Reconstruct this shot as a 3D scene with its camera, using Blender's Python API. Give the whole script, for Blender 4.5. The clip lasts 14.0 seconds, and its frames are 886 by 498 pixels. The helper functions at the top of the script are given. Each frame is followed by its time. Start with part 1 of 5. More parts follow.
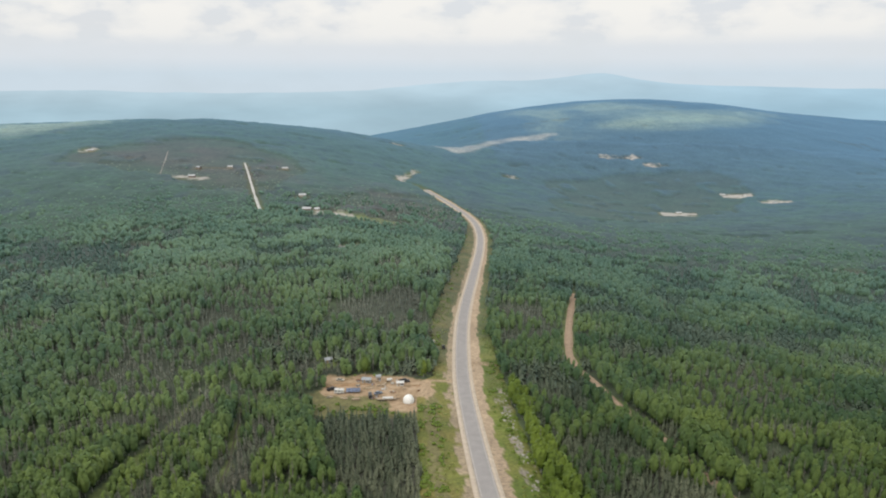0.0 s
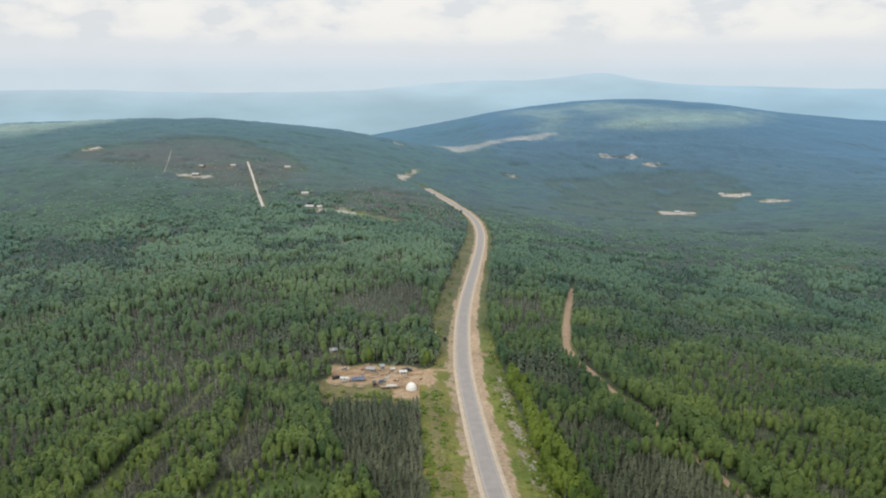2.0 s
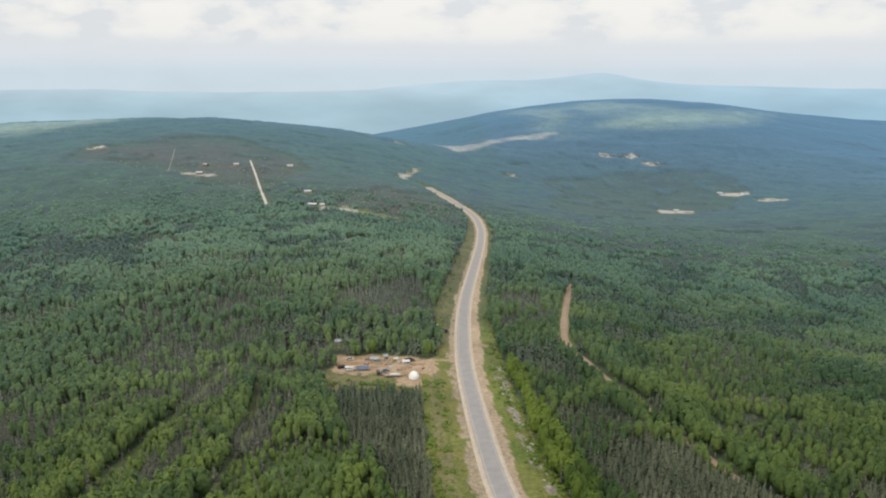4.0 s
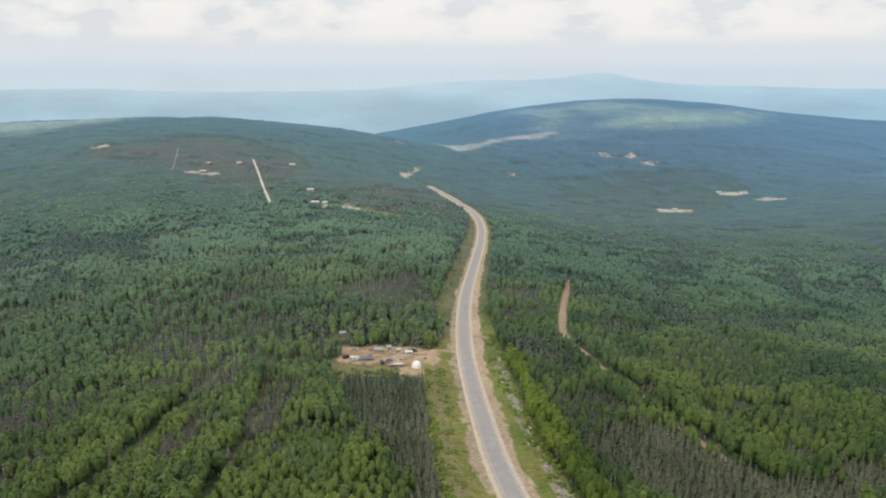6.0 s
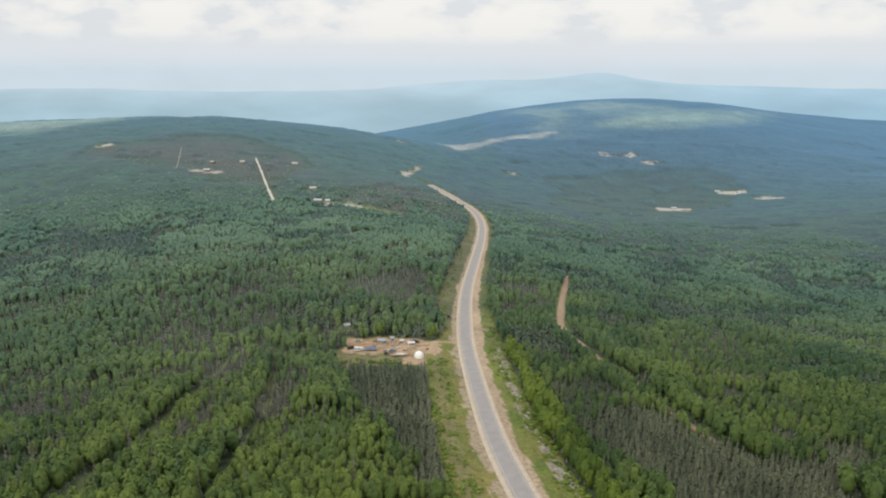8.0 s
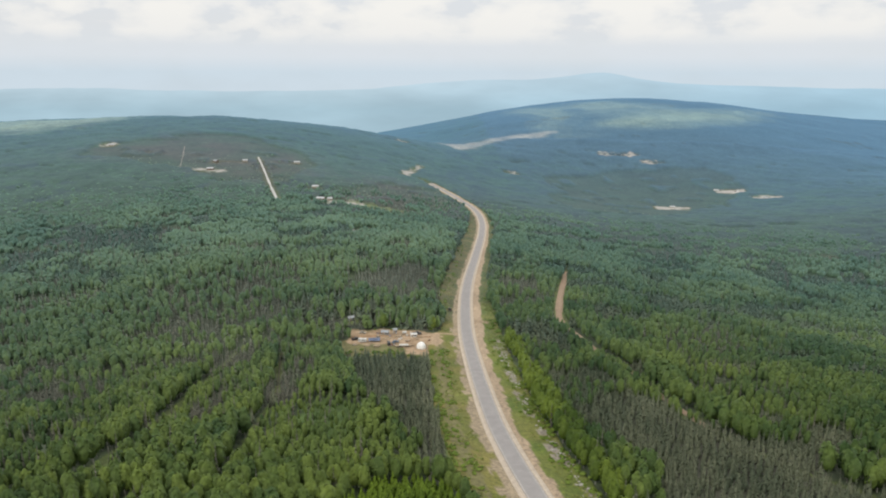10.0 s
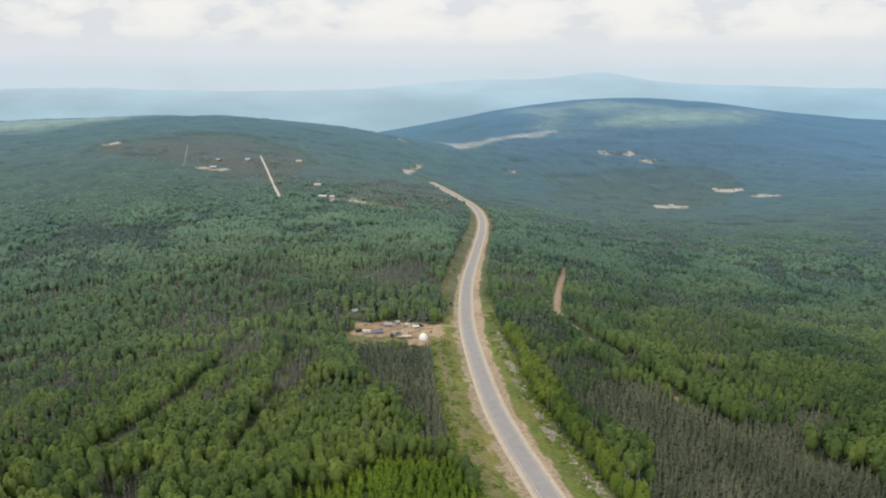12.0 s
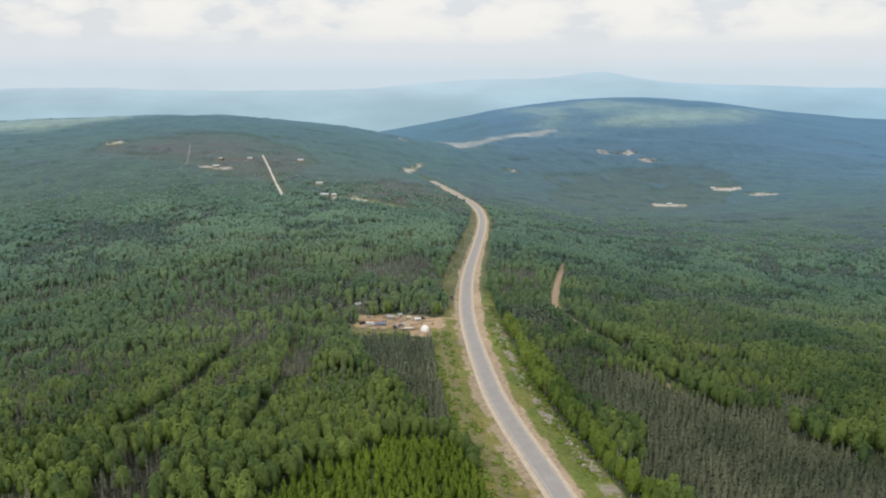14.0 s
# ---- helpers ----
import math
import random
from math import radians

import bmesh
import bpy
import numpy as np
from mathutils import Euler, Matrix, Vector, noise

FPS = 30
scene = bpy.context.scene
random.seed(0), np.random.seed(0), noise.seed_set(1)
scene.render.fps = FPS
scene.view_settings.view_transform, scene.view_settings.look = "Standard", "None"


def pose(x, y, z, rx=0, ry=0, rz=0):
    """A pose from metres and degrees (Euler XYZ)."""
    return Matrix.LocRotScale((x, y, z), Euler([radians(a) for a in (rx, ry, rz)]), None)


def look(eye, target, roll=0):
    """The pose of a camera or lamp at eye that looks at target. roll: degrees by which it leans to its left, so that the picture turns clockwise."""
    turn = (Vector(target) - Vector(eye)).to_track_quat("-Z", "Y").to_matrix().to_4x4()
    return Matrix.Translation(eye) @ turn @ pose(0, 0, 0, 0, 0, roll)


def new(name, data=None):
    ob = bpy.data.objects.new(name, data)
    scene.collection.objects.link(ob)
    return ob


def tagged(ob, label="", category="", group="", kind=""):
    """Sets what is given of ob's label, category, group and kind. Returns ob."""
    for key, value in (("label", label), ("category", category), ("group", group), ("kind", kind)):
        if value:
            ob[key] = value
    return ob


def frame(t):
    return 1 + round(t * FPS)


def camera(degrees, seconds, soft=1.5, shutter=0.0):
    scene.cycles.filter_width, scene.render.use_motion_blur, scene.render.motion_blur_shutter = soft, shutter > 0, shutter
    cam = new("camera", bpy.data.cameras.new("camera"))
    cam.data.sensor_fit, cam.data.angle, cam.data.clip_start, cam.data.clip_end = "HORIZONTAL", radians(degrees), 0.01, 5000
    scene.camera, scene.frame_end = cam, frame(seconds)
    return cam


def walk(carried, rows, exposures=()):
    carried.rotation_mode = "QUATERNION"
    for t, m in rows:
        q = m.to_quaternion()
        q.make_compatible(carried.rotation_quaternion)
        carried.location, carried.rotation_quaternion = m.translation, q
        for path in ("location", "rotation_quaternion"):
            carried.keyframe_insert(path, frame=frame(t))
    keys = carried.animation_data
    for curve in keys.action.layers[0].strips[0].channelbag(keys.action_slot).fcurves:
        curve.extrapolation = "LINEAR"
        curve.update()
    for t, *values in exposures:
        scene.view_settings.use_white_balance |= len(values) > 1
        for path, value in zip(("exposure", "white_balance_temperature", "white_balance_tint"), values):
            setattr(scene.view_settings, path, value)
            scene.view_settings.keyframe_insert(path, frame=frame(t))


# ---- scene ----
# ---- camera ----
cam = camera(65.0, 14.0, soft=2.0)
FLY = [(0.0, 0, 0, 0), (3.0, .024, .047, .07), (5.5, .042, .093, .125), (8.0, .059, .139, .169), (10.5, .079, .175, .191),
       (12.5, .099, .189, .184), (14.0, .118, .185, .157)]
walk(cam, [(t, pose(-4.47 * t / 14, -94.9 * t / 14, 153.1, 90 - 14.18, 0, 0) @ pose(0, 0, 0, -a, b, c)) for t, a, b, c in FLY])
scene.view_settings.exposure = 0.0

# ---- world and sun ----
world = bpy.data.worlds.new("sky")
scene.world = world
world.use_nodes = True


class Nodes:
    """Short hand for node trees."""

    def __init__(self, tree):
        self.tree = tree
        tree.nodes.clear()

    def add(self, kind, **inputs):
        node = self.tree.nodes.new(kind)
        for key, value in inputs.items():
            key = int(key[1:]) if key[0] == "i" and key[1:].isdigit() else key.replace("_", " ")
            if isinstance(value, bpy.types.NodeSocket):
                self.tree.links.new(value, node.inputs[key])
            else:
                node.inputs[key].default_value = value
        return node

    def math(self, op, a, b=0.0, clamp=False):
        node = self.tree.nodes.new("ShaderNodeMath")
        node.operation, node.use_clamp = op, clamp
        for i, v in enumerate((a, b)):
            if isinstance(v, bpy.types.NodeSocket):
                self.tree.links.new(v, node.inputs[i])
            else:
                node.inputs[i].default_value = v
        return node.outputs[0]

    def mix(self, fac, a, b, blend="MIX"):
        node = self.tree.nodes.new("ShaderNodeMix")
        node.data_type, node.blend_type = "RGBA", blend
        for i, v in ((0, fac), (6, a), (7, b)):
            if isinstance(v, bpy.types.NodeSocket):
                self.tree.links.new(v, node.inputs[i])
            else:
                node.inputs[i].default_value = v if i == 0 else (*v, 1)
        return node.outputs[2]

    def ramp(self, fac, stops):
        node = self.tree.nodes.new("ShaderNodeValToRGB")
        self.tree.links.new(fac, node.inputs[0])
        while len(node.color_ramp.elements) < len(stops):
            node.color_ramp.elements.new(0.5)
        for e, (p, c) in zip(node.color_ramp.elements, stops):
            e.position, e.color = p, (c, c, c, 1) if isinstance(c, float) else (*c, 1)
        return node.outputs[0]

    def noise(self, vector, scale, detail=4.0, rough=0.55, dim="3D"):
        node = self.add("ShaderNodeTexNoise", Scale=scale, Detail=detail, Roughness=rough)
        if vector is not None:
            self.tree.links.new(vector, node.inputs["Vector"])
        return node.outputs[0]


SUN_AZ, SUN_EL = radians(215), radians(48)
n = Nodes(world.node_tree)
sky = n.add("ShaderNodeTexSky")
sky.sky_type, sky.sun_disc, sky.sun_elevation, sky.sun_rotation = "NISHITA", False, SUN_EL, SUN_AZ
coord = n.add("ShaderNodeTexCoord").outputs["Generated"]
sep = n.add("ShaderNodeSeparateXYZ", Vector=coord)
up = sep.outputs[2]
# cloud deck: heaps seen edge on near the horizon, wider overhead
stretch = n.add("ShaderNodeMapping", Vector=coord, Scale=(12.0, 12.0, 27.0), Location=(3.4, 0.4, 0.2)).outputs[0]
heaps = n.noise(stretch, 1.0, 5.0, 0.5)
wide = n.noise(n.add("ShaderNodeMapping", Vector=coord, Scale=(4.0, 4.0, 14.0), Location=(1.0, 2.0, 0.3)).outputs[0], 1.0, 3.0, 0.5)
shape = n.math("ADD", n.math("MULTIPLY", heaps, 0.8), n.math("MULTIPLY", wide, 0.35))
lift = n.ramp(up, [(0.0, 0.0), (0.034, 0.0), (0.05, 0.75), (0.08, 1.0)])
puffs = n.math("MULTIPLY", n.ramp(shape, [(0.49, 0.0), (0.54, 0.6), (0.63, 1.0)]), lift)
veil = n.ramp(up, [(0.0, (0.62, 0.72, 0.80)), (0.02, (0.715, 0.765, 0.815)), (0.06, (0.745, 0.765, 0.79)), (0.11, (0.75, 0.775, 0.805)), (0.35, (1.2, 1.25, 1.3)), (1.0, (1.7, 1.75, 1.8))])
deck = n.mix(puffs, veil, (0.91, 0.895, 0.86))
clear = n.add("ShaderNodeBackground", Color=sky.outputs[0], Strength=0.1)
cloudy = n.add("ShaderNodeBackground", Color=deck, Strength=1.0)
cover = n.ramp(shape, [(0.3, 0.9), (0.6, 0.98)])
out = n.add("ShaderNodeOutputWorld", Surface=n.add("ShaderNodeMixShader", Fac=cover, i1=clear.outputs[0], i2=cloudy.outputs[0]).outputs[0])

sun_data = bpy.data.lights.new("sun", "SUN")
sun_data.energy, sun_data.angle, sun_data.color = 1.5, radians(12), (1.0, 0.95, 0.86)
sun = new("sun", sun_data)
sun.matrix_world = look((0, 0, 400), (-math.sin(SUN_AZ) * math.cos(SUN_EL) * 100, -math.cos(SUN_AZ) * math.cos(SUN_EL) * 100, 400 - math.sin(SUN_EL) * 100))

# ---- materials ----


def material(name, base, spread=(0.75, 1.25), scale=1.0, rough=0.85, bump=0.3, sheen=0.0, metal=0.0, fine=12.0, second=None):
    """Plain weathered surface: two scales of mottling and a fine relief."""
    m = bpy.data.materials.new(name)
    m.use_nodes = True
    n = Nodes(m.node_tree)
    pos = n.add("ShaderNodeTexCoord").outputs["Object"]
    a, b = n.noise(pos, scale, 5.0), n.noise(pos, scale * fine, 3.0)
    low, high = [tuple(c * k for c in base) for k in spread]
    col = n.mix(n.ramp(a, [(0.3, 0.0), (0.7, 1.0)]), low, second or high)
    col = n.mix(0.5, col, n.ramp(b, [(0.25, 0.35), (0.75, 1.0)]), "MULTIPLY")
    relief = n.add("ShaderNodeBump", Strength=bump, Distance=0.05, Height=b)
    p = n.add("ShaderNodeBsdfPrincipled", Base_Color=n.mix(0.35, col, n.mix(1.0, col, (1.4, 1.4, 1.4), "MULTIPLY")), Roughness=rough, Metallic=metal, Sheen_Weight=sheen, Normal=relief.outputs[0])
    n.add("ShaderNodeOutputMaterial", Surface=p.outputs[0])
    return m


def foliage(name, dark, light, far_haze=None, glow=0.2):
    """Leaves: colour varies from tree to tree and leaf to leaf; haze is painted into distant trees as bluer leaves and
    a sheen.
    """
    m = bpy.data.materials.new(name)
    m.use_nodes = True
    n = Nodes(m.node_tree)
    tint, haze_attr = n.add("ShaderNodeAttribute"), n.add("ShaderNodeAttribute")
    tint.attribute_name, haze_attr.attribute_name = "tint", "far_haze"
    # trees of a wood carry their own tint from 1 to 2; a tree that stands alone takes its object's
    wood = n.math("GREATER_THAN", tint.outputs["Fac"], 0.5)
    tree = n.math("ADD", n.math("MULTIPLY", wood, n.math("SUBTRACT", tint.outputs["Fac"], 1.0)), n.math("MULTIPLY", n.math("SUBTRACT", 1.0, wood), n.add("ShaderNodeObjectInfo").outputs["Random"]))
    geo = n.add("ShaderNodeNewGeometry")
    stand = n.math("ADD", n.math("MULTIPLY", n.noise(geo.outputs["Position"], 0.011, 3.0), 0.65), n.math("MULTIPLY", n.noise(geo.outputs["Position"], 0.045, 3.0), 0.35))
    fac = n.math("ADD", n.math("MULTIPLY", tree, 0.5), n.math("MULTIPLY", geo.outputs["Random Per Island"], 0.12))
    fac = n.math("ADD", fac, n.math("MULTIPLY", n.math("SUBTRACT", stand, 0.46), 2.7), True)
    leaf = n.noise(geo.outputs["Position"], 1.3, 3.0)
    # share of painted haze: blends in the bluer pair and adds sheen
    high = haze_attr.outputs["Fac"]
    hazy_dark, hazy_light = far_haze or (dark, light)
    col = n.mix(high, n.mix(fac, dark, light), n.mix(fac, hazy_dark, hazy_light))
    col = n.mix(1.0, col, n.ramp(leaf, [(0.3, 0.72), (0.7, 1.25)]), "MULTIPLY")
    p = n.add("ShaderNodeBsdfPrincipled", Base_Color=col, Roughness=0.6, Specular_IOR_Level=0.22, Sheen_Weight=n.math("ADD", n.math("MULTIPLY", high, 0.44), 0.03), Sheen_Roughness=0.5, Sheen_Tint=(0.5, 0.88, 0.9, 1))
    t = n.add("ShaderNodeBsdfTranslucent", Color=col)
    n.add("ShaderNodeOutputMaterial", Surface=n.add("ShaderNodeMixShader", Fac=glow, i1=p.outputs[0], i2=t.outputs[0]).outputs[0])
    return m


def cover_material(name, sheen, bump_scale, bump):
    """Land cover: the mesh's cover colour broken up by stones, grass and scrub."""
    m = bpy.data.materials.new(name)
    m.use_nodes = True
    n = Nodes(m.node_tree)
    a = n.add("ShaderNodeAttribute")
    a.attribute_name = "cover"
    pos = n.add("ShaderNodeNewGeometry").outputs["Position"]
    big, mid, small = n.noise(pos, 0.02, 4.0), n.noise(pos, bump_scale, 5.0, 0.65), n.noise(pos, bump_scale * 6, 3.0)
    col = n.mix(1.0, a.outputs["Color"], n.ramp(big, [(0.3, 0.75), (0.7, 1.2)]), "MULTIPLY")
    col = n.mix(1.0, col, n.ramp(mid, [(0.3, 0.55), (0.7, 1.35)]), "MULTIPLY")
    col = n.mix(0.6, col, n.ramp(small, [(0.3, 0.5), (0.7, 1.4)]), "MULTIPLY")
    bare = n.add("ShaderNodeAttribute")
    bare.attribute_name = "bare"
    edge = n.math("ADD", bare.outputs["Fac"], n.math("MULTIPLY", n.math("SUBTRACT", n.noise(pos, 0.09, 4.0), 0.5), 0.9))
    edge = n.math("ADD", edge, n.math("MULTIPLY", n.math("SUBTRACT", n.noise(pos, 0.6, 4.0), 0.5), 0.6))
    open_soil = n.ramp(edge, [(0.35, 0.0), (0.7, 1.0)])
    # far gravel pads: greyer than sand, and paled further by haze in the colour
    pad = n.add("ShaderNodeAttribute")
    pad.attribute_name = "gravel"
    worn = n.ramp(n.noise(pos, 0.16, 7.0, 0.7), [(0.3, (0.11, 0.10, 0.045)), (0.42, (0.24, 0.165, 0.095)), (0.55, (0.36, 0.255, 0.16)), (0.72, (0.43, 0.34, 0.245))])
    hazy_gravel = n.ramp(n.noise(pos, 0.05, 5.0, 0.7), [(0.3, (0.27, 0.255, 0.235)), (0.7, (0.44, 0.42, 0.39))])
    soil = n.tree.nodes.new("ShaderNodeMix")
    soil.data_type = "RGBA"
    for i, sock in ((0, pad.outputs["Fac"]), (6, worn), (7, hazy_gravel)):
        n.tree.links.new(sock, soil.inputs[i])
    both = n.tree.nodes.new("ShaderNodeMix")
    both.data_type = "RGBA"
    for i, sock in ((0, open_soil), (6, col), (7, soil.outputs[2])):
        n.tree.links.new(sock, both.inputs[i])
    col = both.outputs[2]
    relief = n.add("ShaderNodeBump", Strength=bump, Distance=1.0, Height=mid)
    # blue sheen on wooded ground paints in distant haze
    leafy = n.add("ShaderNodeAttribute")
    leafy.attribute_name = "leafy"
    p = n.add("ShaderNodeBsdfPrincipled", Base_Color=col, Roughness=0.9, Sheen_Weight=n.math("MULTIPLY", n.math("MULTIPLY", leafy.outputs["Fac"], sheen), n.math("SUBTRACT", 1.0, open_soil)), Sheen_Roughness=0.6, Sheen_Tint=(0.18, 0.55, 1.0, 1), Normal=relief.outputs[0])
    n.add("ShaderNodeOutputMaterial", Surface=p.outputs[0])
    return m


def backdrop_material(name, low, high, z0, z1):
    """Far ranges: miles of bright summer haze painted as an emitted pale blue."""
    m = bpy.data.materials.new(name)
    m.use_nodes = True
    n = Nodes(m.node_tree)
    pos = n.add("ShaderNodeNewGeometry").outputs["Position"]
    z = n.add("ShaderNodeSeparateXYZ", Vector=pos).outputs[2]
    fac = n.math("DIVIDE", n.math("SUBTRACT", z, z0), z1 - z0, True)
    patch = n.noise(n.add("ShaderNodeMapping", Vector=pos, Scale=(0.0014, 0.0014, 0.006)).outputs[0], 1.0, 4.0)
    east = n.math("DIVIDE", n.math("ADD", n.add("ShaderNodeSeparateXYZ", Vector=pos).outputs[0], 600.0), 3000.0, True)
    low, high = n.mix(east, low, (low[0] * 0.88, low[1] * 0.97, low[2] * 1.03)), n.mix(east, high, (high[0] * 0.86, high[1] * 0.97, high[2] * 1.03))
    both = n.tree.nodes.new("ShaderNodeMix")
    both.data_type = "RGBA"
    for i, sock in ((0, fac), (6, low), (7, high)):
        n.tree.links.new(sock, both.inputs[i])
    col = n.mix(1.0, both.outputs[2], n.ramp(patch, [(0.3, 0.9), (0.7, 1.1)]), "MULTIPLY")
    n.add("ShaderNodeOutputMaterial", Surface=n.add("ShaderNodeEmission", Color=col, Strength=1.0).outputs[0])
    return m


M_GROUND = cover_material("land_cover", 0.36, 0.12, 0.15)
M_VERGE = cover_material("verge_cover", 0.1, 0.6, 0.25)
M_ASPHALT = material("asphalt", (0.29, 0.272, 0.264), (0.88, 1.08), 0.25, 0.9, 0.2, fine=30.0)
M_PALE = material("pale_gravel", (0.47, 0.395, 0.315), (0.85, 1.1), 0.5, 0.95, 0.3)
M_LINE = material("road_paint", (0.43, 0.395, 0.36), (0.75, 1.05), 0.6, 0.8, 0.1)
# second pairs, where given, are the same leaves with haze mixed in
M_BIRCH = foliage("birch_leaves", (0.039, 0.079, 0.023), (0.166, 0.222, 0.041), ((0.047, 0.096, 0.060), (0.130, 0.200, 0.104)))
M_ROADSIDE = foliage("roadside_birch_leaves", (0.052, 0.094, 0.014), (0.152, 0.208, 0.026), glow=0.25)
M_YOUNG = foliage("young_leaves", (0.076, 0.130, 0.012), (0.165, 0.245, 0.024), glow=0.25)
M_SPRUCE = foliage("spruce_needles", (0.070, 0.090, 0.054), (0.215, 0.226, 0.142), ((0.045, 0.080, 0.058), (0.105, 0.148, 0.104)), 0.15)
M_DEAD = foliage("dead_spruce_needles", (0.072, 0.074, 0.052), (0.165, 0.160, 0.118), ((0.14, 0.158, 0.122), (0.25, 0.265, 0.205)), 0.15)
M_BARK = material("birch_bark", (0.42, 0.40, 0.36), (0.5, 1.15), 3.0, 0.8, 0.3)
M_BROWN = material("spruce_bark", (0.2, 0.193, 0.172), (0.7, 1.2), 3.0, 0.9, 0.3)
M_ROCK = material("pale_rock", (0.36, 0.34, 0.305), (0.7, 1.15), 0.8, 0.9, 0.5)

# ---- the lie of the land ----
WEIGHTS = np.array([59.2, 15.9, 17.1, 16, 59.6, 46.7, 25.4, 14.9, -6.6, 35.5, -23.3, -10.5, 7.8, 8.5, 23.4, -33.2, 26, 12.4, -14.7, -10.7, -32, 0.9, -3.6, -8.8, -21.5, 3.5, 26, 15, 14, 29.3, -96.4, 32.6, -48.2, -83.8, 43.9, 66, 201.4, -43.7, -82.1, -105.3, 48.6, -142.1, -19.8, 197.2, -150.8, 21.3, -147.6, 30.2, 94.3, -57, 10.1, -71.3, -21.7, -28.1, -29.7])
HILLS = [(k * (0.32 * max(y, 0) + 110), y, 0.95 * (0.32 * max(y, 0) + 110))
         for y in (-250, 60, 220, 400, 640, 960, 1400, 2000, 2700, 3500, 4400) for k in (-2, -1, 0, 1, 2)]


def height(x, y):
    """The ground's height: a plateau with broad swells."""
    x, y = np.asarray(x, float), np.asarray(y, float)
    z = np.full(np.broadcast(x, y).shape, -20.0)
    for (cx, cy, s), w in zip(HILLS, WEIGHTS):
        z = z + w * np.exp(-((x - cx) ** 2 + (y - cy) ** 2) / (2 * s * s))
    # the vale behind the western hill's last spur, and the far hill's rounded back
    d, side = np.hypot(x, y), x / np.maximum(y, 400.0)
    vale = np.exp(-((side + 0.016) / np.where(side < -0.016, 0.114, 0.069)) ** 2) * np.exp(-((d - 2480) / np.where(d < 2480, 333, 413)) ** 2)
    back = np.clip((d - 3400) / 100, 0, None) ** 2 * np.clip((0.29 - side) / 0.2, 0, 1)
    return z - np.where(y > 400, 56 * vale + 0.6 * back, 0)


def lattice(ix, iy, seed):
    v = np.sin(ix * 127.1 + iy * 311.7 + seed * 74.7) * 43758.5453
    return v - np.floor(v)


def value_noise(x, y, size, seed=0):
    """Smooth noise from 0 to 1, with features of about that size."""
    x, y = np.asarray(x, float) / size, np.asarray(y, float) / size
    ix, iy = np.floor(x), np.floor(y)
    u, v = x - ix, y - iy
    u, v = u * u * (3 - 2 * u), v * v * (3 - 2 * v)
    a = lattice(ix, iy, seed) * (1 - u) + lattice(ix + 1, iy, seed) * u
    b = lattice(ix, iy + 1, seed) * (1 - u) + lattice(ix + 1, iy + 1, seed) * u
    return a * (1 - v) + b * v


def inside(x, y, poly, wobble=0.0, size=12.0):
    """Which points lie in the polygon, with an uneven edge."""
    if wobble:
        x = x + wobble * (2 * value_noise(x, y, size, 5) - 1)
        y = y + wobble * (2 * value_noise(x, y, size, 6) - 1)
    hit = np.zeros(np.shape(x), bool)
    for (ax, ay), (bx, by) in zip(poly, poly[1:] + poly[:1]):
        if ay != by:
            hit ^= ((ay > y) != (by > y)) & (x < (bx - ax) * (y - ay) / (by - ay) + ax)
    return hit


def spline(points, step):
    """A smooth line through the points, sampled at even steps."""
    p = np.array([points[0]] + list(points) + [points[-1]], float)
    out = []
    for a, b, c, d in zip(p, p[1:], p[2:], p[3:]):
        k = max(2, int(np.linalg.norm(c - b) / step * 2))
        t = np.linspace(0, 1, k, endpoint=False)[:, None]
        out.append(0.5 * (2 * b + (c - a) * t + (2 * a - 5 * b + 4 * c - d) * t ** 2 + (3 * b - a - 3 * c + d) * t ** 3))
    q = np.vstack(out + [p[-1:]])
    s = np.r_[0, np.cumsum(np.linalg.norm(np.diff(q, axis=0), axis=1))]
    e = np.arange(0, s[-1], step)
    return np.stack([np.interp(e, s, q[:, i]) for i in range(2)], 1)


ROAD = spline([(73, -420), (69, -150), (60.5, -50), (50.2, 20), (42.2, 66), (33.9, 107), (27, 140), (22.4, 166), (18.2, 200), (15.2, 244), (13, 284), (11, 330), (10.7, 370), (12, 420),
               (14.5, 468), (19, 522), (26.8, 600), (36.2, 695), (41, 750), (45.7, 836), (44, 928), (35.5, 1005), (22.5, 1080), (8, 1160), (-9, 1240), (-31, 1325),
               (-48, 1362), (-72, 1385)], 3.0)
TRAIL = spline([(124, 625), (116, 590), (107, 550), (97.5, 507), (84.5, 440), (77.6, 389), (84, 350), (89, 316), (95, 290), (100, 256), (104, 228), (108, 205), (113, 187), (122, 167), (134, 150), (150, 128)], 3.0)
CUT = spline([(-76, 333), (-92, 331), (-99, 318), (-94, 287), (-85, 244), (-82, 217), (-79, 185), (-76, 156), (-73, 120)], 3.0)
GULLY = spline([(-127, 330), (-129, 300), (-129, 267), (-126, 225), (-120, 178), (-118, 150), (-114, 110)], 3.0)
STRIP_OLD = spline([(-544, 1381), (-495, 1235), (-456, 1116)], 6.0)
STRIP = spline([(-372, 1304), (-329, 1171), (-271, 988), (-230, 864)], 6.0)


